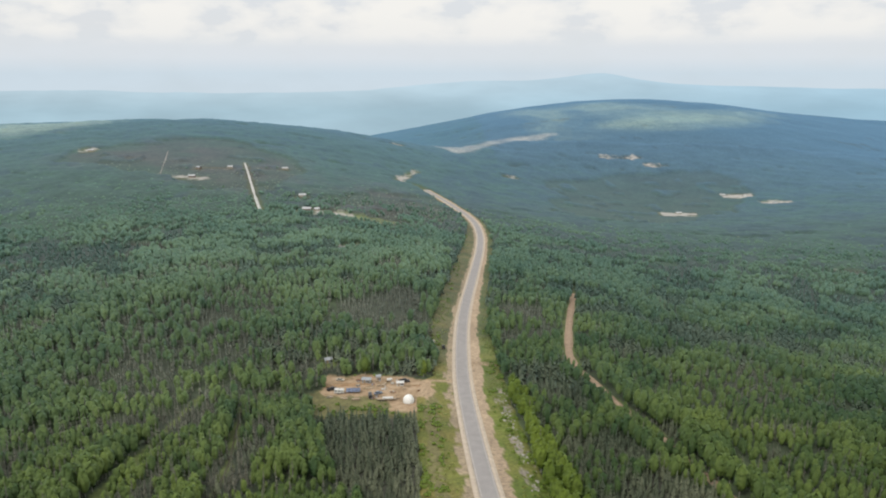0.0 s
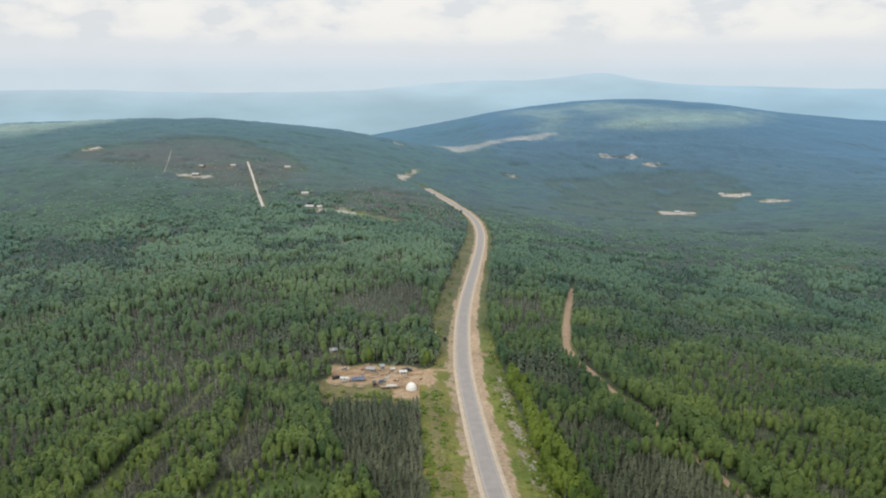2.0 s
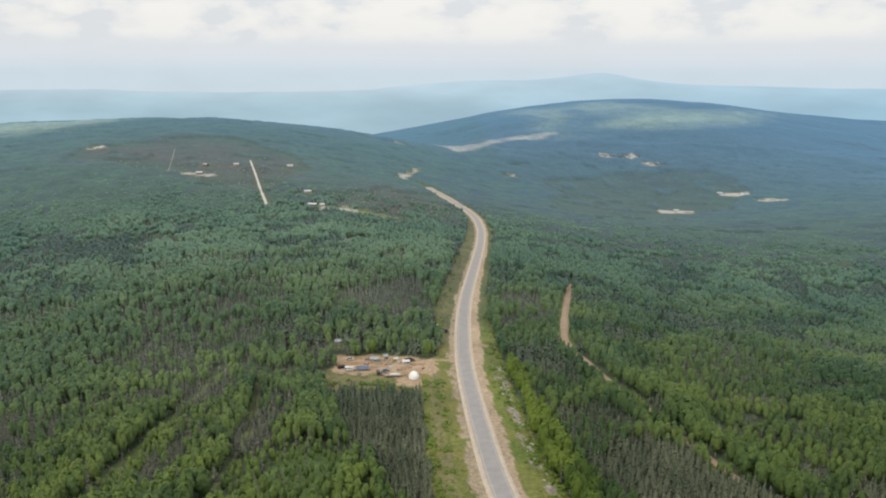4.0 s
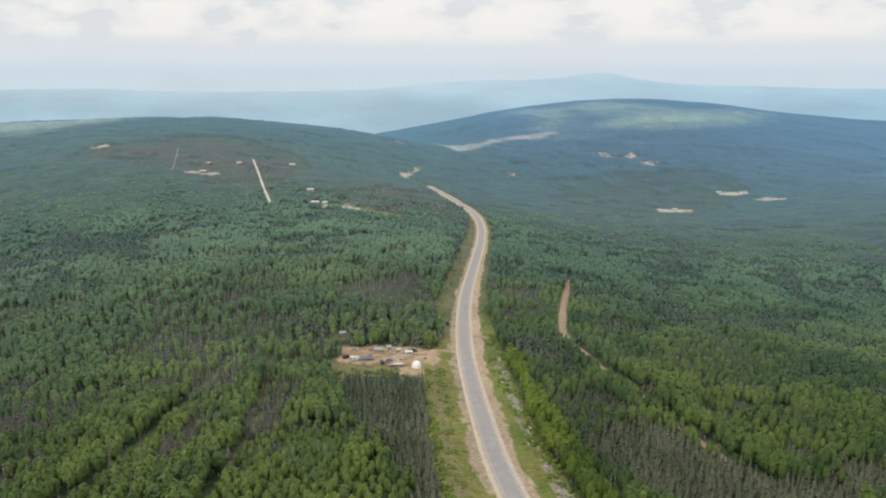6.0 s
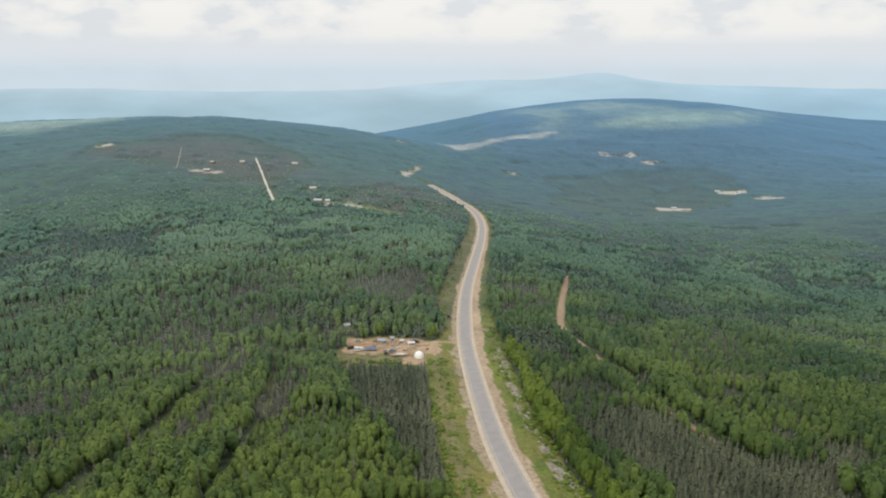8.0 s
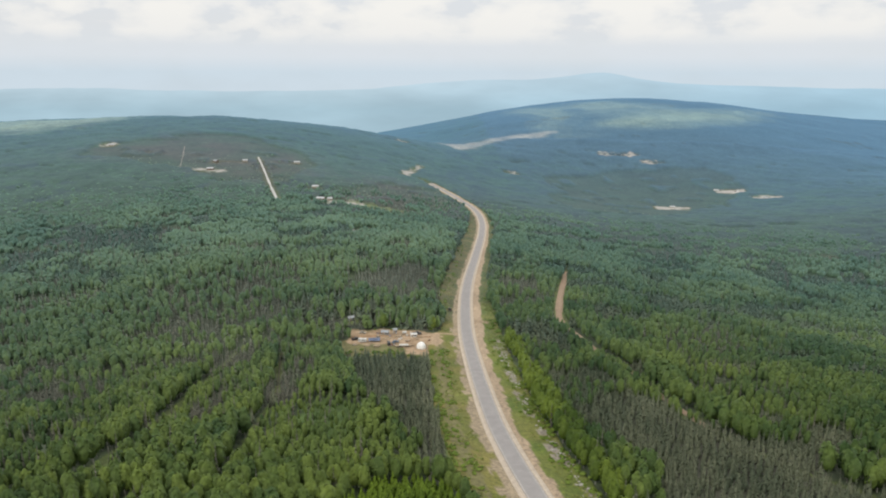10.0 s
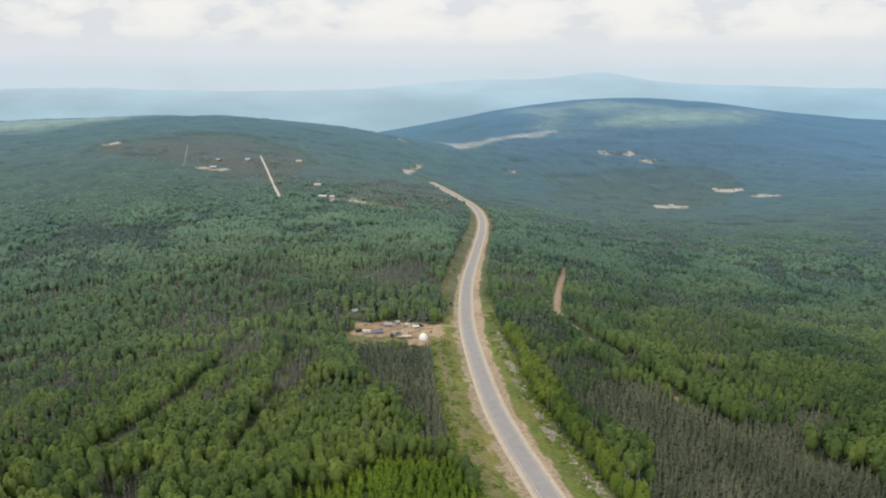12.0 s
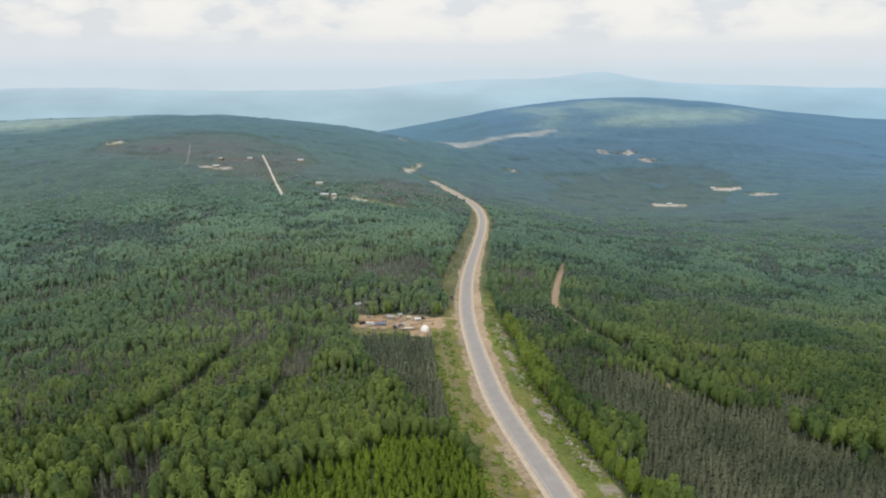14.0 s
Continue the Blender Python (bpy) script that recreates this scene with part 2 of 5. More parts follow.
def beside(line, x, y, reach):
    """Signed distance to a line (right of its way: plus) where nearer than reach, else reach; and how far along."""
    x, y = np.asarray(x, float), np.asarray(y, float)
    flat_x, flat_y = x.ravel(), y.ravel()
    best, at = np.full(flat_x.shape, float(reach)), np.zeros(flat_x.shape, int)
    tang = np.gradient(line, axis=0)
    tang /= np.linalg.norm(tang, axis=1, keepdims=True)
    for c in range(0, len(line), 12):
        seg = line[c:c + 12]
        mid, r = seg.mean(0), reach + 40.0
        near = np.where((abs(flat_x - mid[0]) < r) & (abs(flat_y - mid[1]) < r))[0]
        if not len(near):
            continue
        dx, dy = flat_x[near, None] - seg[None, :, 0], flat_y[near, None] - seg[None, :, 1]
        d = np.hypot(dx, dy)
        k = d.argmin(1)
        row = np.arange(len(near))
        t = tang[c:c + 12][k]
        side = dx[row, k] * t[:, 1] - dy[row, k] * t[:, 0]
        better = d[row, k] < abs(best[near])
        best[near[better]] = np.where(side < 0, -1, 1)[better] * d[row, k][better]
        at[near[better]] = (c + k)[better]
    return best.reshape(x.shape), at.reshape(x.shape)


CAMP = [(-64.5, 351), (-42, 352.6), (-30, 351), (-13.6, 345.5), (5.8, 346), (5.7, 341.5), (-5, 337), (-2.7, 322), (-6.8, 309), (-12, 311), (-15.5, 301.5), (-25.6, 301), (-27.5, 312), (-34, 321.5), (-59, 323), (-62.5, 331)]
SPRUCE = [[(-60, 299), (-13, 296), (-9, 262), (-2, 192), (-2, 141), (-10, 152), (-17, 179), (-25, 202), (-40, 237), (-53, 262)],
          [(39, 369), (66, 372), (70, 330), (78, 278), (96, 212), (136, 158), (150, 118), (160, 60), (70, 60), (74, 140), (60, 193), (48, 245), (44, 268)]]
YOUNG = [(-66, 60), (-60, 84), (-45, 106), (-22, 136), (-3, 139), (11, 102), (18, 60)]
DEAD = [[(-108, 84), (-94, 82), (-86, 100), (-90, 112), (-102, 106)], [(-273, 455), (-210, 510), (-135, 524), (-119, 442), (-161, 410), (-209, 375), (-236, 370)],
        [(139, 353), (172, 403), (212, 412), (178, 325), (150, 300), (132, 308)],
        [(-87, 215), (-92, 258), (-88, 300), (-78, 280), (-76, 234), (-80, 205)], [(-109, 208), (-110, 234), (-97, 220), (-85, 178), (-93, 171)],
        [(-205, 405), (-141, 446), (-99, 399), (-120, 370), (-140, 330), (-170, 322), (-195, 350)], [(-220, 253), (-247, 312), (-193, 284), (-172, 262), (-180, 230)],
        [(-80, 500), (-6, 520), (-8, 438), (-68, 424)], [(46, 511), (92, 534), (73, 430), (42, 419)]]
BROWN = [[(-148, 975), (-100, 1176), (-14, 1223), (10, 1072), (14, 868), (-43, 807), (-98, 819), (-125, 867)],
         [(-667, 1218), (-690, 1413), (-641, 1518), (-492, 1590), (-341, 1481), (-247, 1352), (-249, 1155), (-256, 992), (-342, 1035), (-424, 1073), (-549, 1154)],
         [(281, 1748), (502, 1945), (771, 2031), (819, 1830), (447, 1207), (314, 1197), (229, 1284)]]
BARE = [[(-428, 1085), (-378, 1083), (-376, 1106), (-424, 1112)], [(-430, 1186), (-366, 1206), (-368, 1226), (-430, 1208)],
        [(-192, 880), (-182, 914), (-164, 910), (-118, 890), (-114, 868), (-158, 876)], [(-110, 662), (-105, 698), (-83, 712), (-78, 665)],
        [(-104, 1392), (-82, 1385), (-54, 1615), (-66, 1625)], [(688, 1695), (735, 1672), (770, 1700), (762, 1730), (695, 1728)], [(452, 1428), (528, 1424), (552, 1490), (500, 1478), (466, 1484)],
        [(735, 1572), (800, 1562), (798, 1592), (745, 1622)], [(465, 2095), (605, 2105), (608, 2138), (540, 2128), (470, 2130)], [(585, 2015), (655, 2020), (650, 2045), (590, 2045)],
        [(150, 1750), (195, 1750), (195, 1780), (150, 1780)], [(-720, 1365), (-675, 1370), (-680, 1395), (-720, 1390)], [(-160, 1990), (-106, 1970), (-104, 1995), (-150, 2020)]]
SHOULDER = [[(323, 2417), (401, 2419), (464, 2684), (534, 2963), (413, 3117), (251, 3276), (373, 2804), (375, 2579)],
            [(538, 3126), (703, 3200), (834, 3024), (1044, 2933), (940, 2828), (702, 2779), (563, 2749), (487, 2822)]]
PALE_SLOPE = [(-33, 2145), (26, 2012), (90, 2045), (151, 2205), (225, 2282), (347, 2355), (397, 2435), (334, 2405), (233, 2360), (158, 2310), (97, 2188), (37, 2130)]
CAMP_WOOD = [(-110, 356), (-6, 354), (-6, 405), (-20, 430), (-90, 432), (-120, 400)]
LOW_STAND = [(-69, 218), (-60, 229), (-38, 218), (-34, 183), (-50, 175), (-63, 180)]
BIRCHES = [(-72, 110), (-75, 200), (-74, 292), (-62, 297), (-53, 262), (-40, 237), (-25, 202), (-14, 160), (-14, 110)]
CONIFERS = [(-483, 734), (-424, 742), (-341, 723), (-299, 652), (-288, 582), (-362, 560), (-430, 560)]
MEAD_FRONT = [(-60, 295), (-8, 291), (-4, 318), (-20, 326), (-60, 334), (-72, 325)]
MEADOW = [[(416, 2391), (514, 2398), (654, 2495), (857, 2568), (1132, 2684), (1519, 3160), (1315, 3072), (1017, 2855), (810, 2769), (651, 2655), (516, 2510)],
          [(-1004, 1588), (-967, 1659), (-904, 1719), (-865, 1846), (-904, 1950), (-1010, 2050), (-1300, 2000), (-1300, 1650)]]


GLADE = [(-140, 862), (-60, 846), (-56, 868), (-112, 890), (-140, 900)]
HOMES = [(-688, 1365, 12), (-399, 1100, 12), (-418, 1188, 10), (-375, 1222, 10), (-292, 1284, 11), (-205, 1002, 11), (-174, 897, 13), (-2, 400, 6), (-66, 372, 5)]


def verge_west(y):
    """How far the open verge reaches from the middle of the road on its west side."""
    return np.interp(y, [340, 352, 398, 408, 700, 860, 1000, 1150], [23, 13, 13, 19, 19, 15, 10, 8])


def verge_east(y):
    return np.interp(y, [340, 400, 520, 700, 900, 1100], [21, 18, 14, 12.5, 10, 8])


def any_of(x, y, polys, wobble, size):
    hit = np.zeros(np.shape(x), bool)
    for poly in polys:
        hit |= inside(x, y, poly, wobble, size)
    return hit


def soft(x, y, polys, wobble, size, blur):
    """Like any_of, with edges that fade over the blur's width."""
    return sum(any_of(x + dx * blur, y + 2 * dy * blur, polys, wobble, size).astype(float) for dx, dy in ((0, 0), (1, 1), (-1, 1), (1, -1), (-1, -1))) / 5


def kind_of_wood(x, y):
    """0 open, 1 birch, 2 spruce, 3 dead spruce, 4 young growth."""
    k = np.ones(np.shape(x), int)
    clump = value_noise(x, y, 17.0, 11) * 0.6 + value_noise(x, y, 60.0, 12) * 0.5
    k[clump > np.where((x > 0) & (y > 330), np.interp(y + 0.5 * x, [420, 700], [0.73, 0.6]), 0.78)] = 2
    streak = value_noise(x * 0.35 + 0.2 * y, y, 16.0, 13) * 0.55 + value_noise(x * 0.5, y, 55.0, 14) * 0.5
    k[(streak < np.where((x < -20) & (y < 700), 0.36, 0.2)) & (y > 190)] = 3
    k[(streak > 0.84) & (x < -20)] = 2
    k[any_of(x, y, DEAD, 14, 25) & (value_noise(x, y, 7, 15) > 0.22)] = 3
    k[inside(x, y, CONIFERS, 25, 40) & (value_noise(x, y, 22, 17) > 0.42)] = 2
    k[any_of(x, y, BROWN, 40, 90) & (value_noise(x, y, 40.0, 3) > 0.25)] = 3
    k[inside(x, y, CAMP_WOOD, 6, 14) & (value_noise(x, y, 8, 16) > 0.55)] = 2
    k[inside(x, y, BIRCHES, 5, 14)] = 1
    k[any_of(x, y, SPRUCE, 5, 14)] = 2
    k[inside(x, y, YOUNG, 4, 12)] = 4
    k[inside(x, y, CAMP, 2.0, 7) | inside(x, y, MEAD_FRONT, 2, 6) | any_of(x, y, BARE, 6, 30) | inside(x, y, GLADE, 3, 12)] = 0
    side, _ = beside(ROAD, x, y, 40)
    edge = 3 * value_noise(x, y, 9.0, 21)
    k[(side > 15) & (side < 25 + 1.5 * edge) & (y < 335)] = 1
    k[(side > -verge_west(y) - edge) & (side < verge_east(y) + edge)] = 0
    for line, half in ((TRAIL, np.where(y > 383, np.interp(y, [540, 605], [4.2, 0.8]), np.interp(y, [150, 195, 208, 211, 219, 224, 272, 284, 318, 334, 345], [1.0, 1.1, 1.3, 3.6, 3.6, 1.3, 1.5, 3.2, 3.4, 1.6, 1.6]))), (CUT, 0.4 + 2.6 * value_noise(x, y, 15, 23)), (GULLY, 0.2 + 3.4 * value_noise(x, y, 17, 24)), (STRIP, 6.0)):
        d, _ = beside(line, x, y, 20)
        k[abs(d) < half + 1.2 * value_noise(x, y, 6.0, 22)] = 0
    for cx, cy, reach in HOMES:
        k[(abs(x - cx) < reach) & (y < cy + reach) & (y > cy - 2.2 * reach)] = 0
    return k


# ---- mesh helpers ----


def mesh_from(name, verts, quads=None, tris=None, mats=(), mat_index=None, smooth=False):
    """A mesh from arrays of vertices and faces."""
    me = bpy.data.meshes.new(name)
    quads = np.zeros((0, 4), int) if quads is None else quads
    tris = np.zeros((0, 3), int) if tris is None else tris
    loops = np.concatenate([quads.ravel(), tris.ravel()]).astype(np.int32)
    sizes = np.concatenate([np.full(len(quads), 4), np.full(len(tris), 3)]).astype(np.int32)
    me.vertices.add(len(verts))
    me.vertices.foreach_set("co", np.asarray(verts, np.float32).ravel())
    me.loops.add(len(loops))
    me.loops.foreach_set("vertex_index", loops)
    me.polygons.add(len(sizes))
    me.polygons.foreach_set("loop_start", np.concatenate([[0], np.cumsum(sizes)[:-1]]).astype(np.int32))
    for m in mats:
        me.materials.append(m)
    if mat_index is not None:
        me.polygons.foreach_set("material_index", np.asarray(mat_index, np.int32))
    me.polygons.foreach_set("use_smooth", np.full(len(sizes), smooth))
    me.update()
    return me


def grid_faces(rows, cols):
    i = np.arange(rows - 1)[:, None] * cols + np.arange(cols - 1)[None, :]
    return np.stack([i, i + 1, i + cols + 1, i + cols], -1).reshape(-1, 4)


def colour_points(me, colours, name="cover"):
    a = me.attributes.new(name, "FLOAT_COLOR", "POINT")
    a.data.foreach_set("color", np.c_[colours, np.ones(len(colours))].astype(np.float32).ravel())


# ---- ground sheet ----
SAND = np.array((0.36, 0.262, 0.168))


def ground_colour(x, y):
    d = np.hypot(x, y + 95)
    k = kind_of_wood(x, y)
    # with distance the floor gives way to canopy colours, bluer for painted haze
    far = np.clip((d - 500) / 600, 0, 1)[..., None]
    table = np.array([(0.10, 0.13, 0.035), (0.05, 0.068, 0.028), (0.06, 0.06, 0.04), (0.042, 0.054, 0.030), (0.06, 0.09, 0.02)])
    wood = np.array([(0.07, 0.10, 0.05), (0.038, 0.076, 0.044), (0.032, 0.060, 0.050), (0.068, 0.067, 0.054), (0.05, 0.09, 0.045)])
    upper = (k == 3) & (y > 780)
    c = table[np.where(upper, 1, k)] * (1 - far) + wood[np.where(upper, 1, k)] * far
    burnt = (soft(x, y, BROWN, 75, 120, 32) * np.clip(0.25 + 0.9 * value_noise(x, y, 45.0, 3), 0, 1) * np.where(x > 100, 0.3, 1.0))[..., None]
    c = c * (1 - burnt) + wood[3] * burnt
    # beyond the plateau haze is painted in: the cover colour turns bluer northwards
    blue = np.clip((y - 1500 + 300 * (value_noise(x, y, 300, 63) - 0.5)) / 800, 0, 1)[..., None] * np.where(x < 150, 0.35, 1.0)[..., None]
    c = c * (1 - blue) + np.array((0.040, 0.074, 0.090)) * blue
    m = soft(x, y, MEADOW, 40, 150, 30) * np.clip((value_noise(x, y, 220, 61) - 0.02) * 5, 0, 1)
    c = c * (1 - m[..., None]) + np.array((0.19, 0.24, 0.165)) * m[..., None]
    m = 0.95 * soft(x, y, SHOULDER, 45, 150, 40) * np.clip(value_noise(x, y, 130, 67) * 2 + 0.15, 0, 1)
    c = c * (1 - m[..., None]) + np.array((0.16, 0.205, 0.15)) * m[..., None]
    m = soft(x, y, [PALE_SLOPE], 10, 40, 6) * np.clip(value_noise(x, y, 60, 66) * 1.2 + 0.5, 0, 1)
    c = c * (1 - m[..., None]) + np.array((0.31, 0.29, 0.235)) * m[..., None]
    bare = soft(x, y, BARE, 8, 22, 0.004 * d) * np.clip(value_noise(x, y, 24, 62) * 4 - 0.3, 0, 1)
    bare = np.maximum(bare, soft(x, y, [CAMP], 2.5, 7, 1.2))
    c[inside(x, y, MEAD_FRONT, 2, 6)] = (0.15, 0.142, 0.055)
    leafy = (k > 0) * np.where(k == 3, 0.6, 1.0)
    c[inside(x, y, LOW_STAND, 4, 9)] = (0.09, 0.15, 0.028)
    c[inside(x, y, GLADE, 3, 12)] = (0.15, 0.19, 0.08)
    return c, leafy, bare


angles = np.radians(np.concatenate([np.linspace(-180, -44, 35)[:-1], np.linspace(-44, 44, 440), np.linspace(44, 180, 35)[1:]]))
radii = np.concatenate([np.linspace(0, 120, 8)[:-1], 120 * np.exp(np.linspace(0, math.log(4750 / 120), 480))])
gx, gy = radii[:, None] * np.sin(angles)[None], -95 + radii[:, None] * np.cos(angles)[None]
gz = height(gx, gy)
rough_top = np.clip((np.hypot(gx, gy + 95) - 1700) / 500, 0, 1)
gz += rough_top * (5 * value_noise(gx, gy, 110, 31) + 5 * value_noise(gx, gy, 240, 32))
# where single crowns blur into one canopy the sheet follows the treetops
closed = np.clip((np.hypot(gx, gy + 95) - 640) / 350, 0, 1) * np.isin(kind_of_wood(gx, gy), (1, 2)) * (gy < 2300)
for line in (ROAD, STRIP, STRIP_OLD):
    closed = closed * np.clip((abs(beside(line, gx, gy, 40)[0]) - np.interp(gy, [700, 1150], [9, 7])) / np.interp(gy, [700, 1150], [12, 5]), 0, 1)
for cx, cy, reach in HOMES:
    closed = closed * np.clip(np.hypot(gx - cx, 0.6 * (gy - cy + reach)) / reach - 1.3, 0, 1)
gz += closed * (1.0 + 3.2 * value_noise(gx, gy, 9, 33) + 2.5 * value_noise(gx, gy, 30, 34))
bed, _ = beside(ROAD, gx, gy, 40)
gz -= 1.3 * np.clip((23 - abs(bed)) / 6, 0, 1) * (gy < 1330)
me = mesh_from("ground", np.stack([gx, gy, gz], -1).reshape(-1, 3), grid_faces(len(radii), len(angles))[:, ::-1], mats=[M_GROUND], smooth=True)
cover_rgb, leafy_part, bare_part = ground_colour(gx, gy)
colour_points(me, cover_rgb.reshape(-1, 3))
# everything north of 600 m takes the gravel colour with haze painted in
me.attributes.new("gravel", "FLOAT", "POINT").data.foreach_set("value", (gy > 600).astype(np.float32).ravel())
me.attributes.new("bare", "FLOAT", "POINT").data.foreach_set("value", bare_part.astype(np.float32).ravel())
# the leafy mask grows with distance, so that its blue sheen imitates haze
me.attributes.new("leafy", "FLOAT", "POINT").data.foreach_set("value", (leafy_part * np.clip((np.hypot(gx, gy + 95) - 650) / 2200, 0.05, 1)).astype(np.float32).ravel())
tagged(new("ground", me), "rolling boreal plateau, mossy forest floor with bare sandy clearings", "ground", kind="structure")

# ---- highway ----


def bench(line, x, y, o):
    """Height of the ground beside a line: level across the roadbed, then easing into the lie of the land."""
    t = np.clip((abs(o) - 7) / 12, 0, 1)
    t = t * t * (3 - 2 * t)
    return height(line[:, 0], line[:, 1]).reshape(-1, *[1] * (np.ndim(o) - 1)) * (1 - t) + height(x, y) * t


def ribbon(name, line, offsets, lifts, mat, smooth=True, ends=True):
    """A band that follows a line on the ground: sideways offsets and their heights above the ground."""
    t = np.gradient(line, axis=0)
    t /= np.linalg.norm(t, axis=1, keepdims=True)
    right = np.stack([t[:, 1], -t[:, 0]], 1)
    o = np.asarray(offsets, float)
    o = o if o.ndim == 2 else np.broadcast_to(o, (len(line), len(o)))
    p = line[:, None, :] + o[..., None] * right[:, None, :]
    z = bench(line, p[..., 0], p[..., 1], o) + np.asarray(lifts, float)
    return mesh_from(name, np.concatenate([p, z[..., None]], -1).reshape(-1, 3), grid_faces(*o.shape)[:, ::-1], mats=[mat], smooth=smooth), p, o


shown = ROAD[ROAD[:, 1] < 1335]
me, _, _ = ribbon("road", shown, [-3.8, -3.7, -2.8, 0, 2.8, 3.7, 3.8], [0.3, 0.72, 0.78, 0.82, 0.78, 0.72, 0.3], M_ASPHALT)
road = tagged(new("road", me), "two-lane grey asphalt highway with worn pale edges", "road", kind="structure")
for s in (-2.95, 2.95):
    me, _, _ = ribbon("edge_line", shown, [s - 0.25, s + 0.25], [0.78, 0.78], M_LINE)
    new("edge_line", me).parent = road
for s in (-4.3, 4.3):
    out_way = 1 if s > 0 else -1
    across = [(s - 0.95 * out_way, 0.2), (s - 0.8 * out_way, 0.765), (s + 0.7 * out_way, 0.74), (s + 1.5 * out_way, 0.2)][::out_way]
    me, _, _ = ribbon("gravel_edge", shown, [a for a, _ in across], [b for _, b in across], M_PALE)
    new("gravel_edge", me).parent = road

# grass, sand and gravel between the tarmac and the woods
line = ROAD[(ROAD[:, 1] > 20) & (ROAD[:, 1] < 1335)]
o = np.concatenate([np.linspace(-25, -4.7, 24), np.linspace(4.7, 23.5, 22)])
lift = np.concatenate([[-1.4, 0.0], np.full(22, 0.35), np.full(20, 0.35), [0.0, -1.4]])
for half, name in ((slice(0, 24), "verge"), (slice(24, None), "verge")):
    ragged = 1.6 * (value_noise(line[:, 0] + 3 * o[half][0], line[:, 1], 8, 46)[:, None] - 0.5) + 1.0 * (value_noise(line[:, 0] + 3 * o[half][0], line[:, 1], 3.1, 47)[:, None] - 0.5)
    near_woods = (verge_west(line[:, 1]) / 23 if o[half][0] < 0 else verge_east(line[:, 1]) / 21)[:, None]
    reach = np.sign(o[half])[None] * (4.7 + (abs(o[half][None]) - 4.7) * near_woods)
    me, p, off = ribbon(name, line, reach + ragged * near_woods * np.clip((abs(o[half][None]) - 16) / 6, 0, 1), lift[half], M_VERGE)
    x, y = p[..., 0], p[..., 1]
    w = 2 * value_noise(x, y, 7, 41) + value_noise(x, y, 2.5, 42) - 1.5
    grass = np.array((0.086, 0.138, 0.018)) + np.array((0.085, 0.045, 0.025)) * value_noise(x, y, 11, 43)[..., None]
    far_off = np.clip((y - 335) / 90 + value_noise(x, y, 14, 48) - 0.5, 0, 1)[..., None]
    grass = grass * (1 - far_off) + (np.array((0.052, 0.090, 0.034)) + np.array((0.07, 0.045, 0.022)) * value_noise(x, y, 6, 49)[..., None]) * far_off
    c = grass * (np.array((1.2, 0.96, 1.1)) if o[half][0] < 0 else np.array((1.1, 1.02, 1.0)))
    if o[half][0] < 0:
        side = -off + 1.3 * w
        wide = np.interp(y, [80, 150, 220, 300, 340, 420, 1300], [11.5, 11, 10, 10.5, 11, 8, 7.5])
        c[(side < wide) & (value_noise(x, y, 5, 50) > np.where(side < 8.5, 0.12, 0.52))] = (0.30, 0.238, 0.158)
        c[(side > 14.8) & (side < 20.5) & (y < 330) & (value_noise(x, y, 9, 53) > 0.15)] = (0.165, 0.152, 0.06)
        c[(abs(y - 343.7) < 2.2) | ((y > 320 + 3 * w) & (y < 345) & (off < -16 + 3 * w))] = SAND
    else:
        side = off + 1.2 * w
        wide = np.interp(y, [80, 166, 216, 233, 289, 349, 420, 560, 800, 1300], [7.8, 8.3, 9.3, 10.3, 9.4, 11.3, 10.5, 9.5, 8.4, 8])
        c[side < wide] = (0.36, 0.272, 0.185)
        c[(abs(y - 372 - w) < 4) & (off < 21)] = SAND * 0.8
        c[(side > 15) & (side < 21) & (y < 335) & (value_noise(x, y, 6, 44) > 0.58)] = (0.28, 0.245, 0.195)
    colour_points(me, c.reshape(-1, 3))
    tagged(new(name, me), "grassy highway verge with sandy gravel shoulder", "verge", kind="structure")

# dirt tracks
M_TRACK = material("track_dirt", (0.34, 0.245, 0.17), (0.75, 1.15), 0.3, 0.95, 0.3)
M_TRACK_OLD = material("overgrown_gravel", (0.25, 0.24, 0.23), (0.8, 1.2), 0.1, 0.95, 0.3)
M_TRACK_DARK = material("shaded_peat", (0.085, 0.075, 0.05), (0.7, 1.2), 0.3, 0.95, 0.3)
M_TRACK_PALE = material("track_gravel", (0.47, 0.46, 0.44), (0.85, 1.1), 0.2, 0.95, 0.2)
for line, half, mat, text in ((TRAIL[(TRAIL[:, 1] > 196) & (TRAIL[:, 1] < 592)], 2.5, M_TRACK, "reddish dirt track cut through the birch forest"), (CUT, 0.4, M_TRACK_DARK, "narrow overgrown dirt cut through the forest"),
                              (STRIP, 1.5, M_TRACK_PALE, "straight pale gravel strip up the hillside"),
                              (STRIP_OLD, 0.55, M_TRACK_OLD, "faint old gravel strip on the hillside")):
    wave = (0.5 if half > 2 else 0.45 * half) * 2 * (value_noise(line[:, 0], line[:, 1], 13, 45)[:, None] - 0.5)
    slim = np.interp(line[:, 1], [345, 390], [0.62, 1.0])[:, None]
    offs = slim * np.array([[-half - 0.5, -half, 0, half, half + 0.5]]) + slim * wave * np.array([[1, 1, 0, -1, -1]])
    me, _, _ = ribbon("dirt_track", line, offs, [-0.3, 0.25, 0.35, 0.25, -0.3], mat)
    tagged(new("dirt_track", me), text, "track", kind="structure")

# ---- far ranges ----


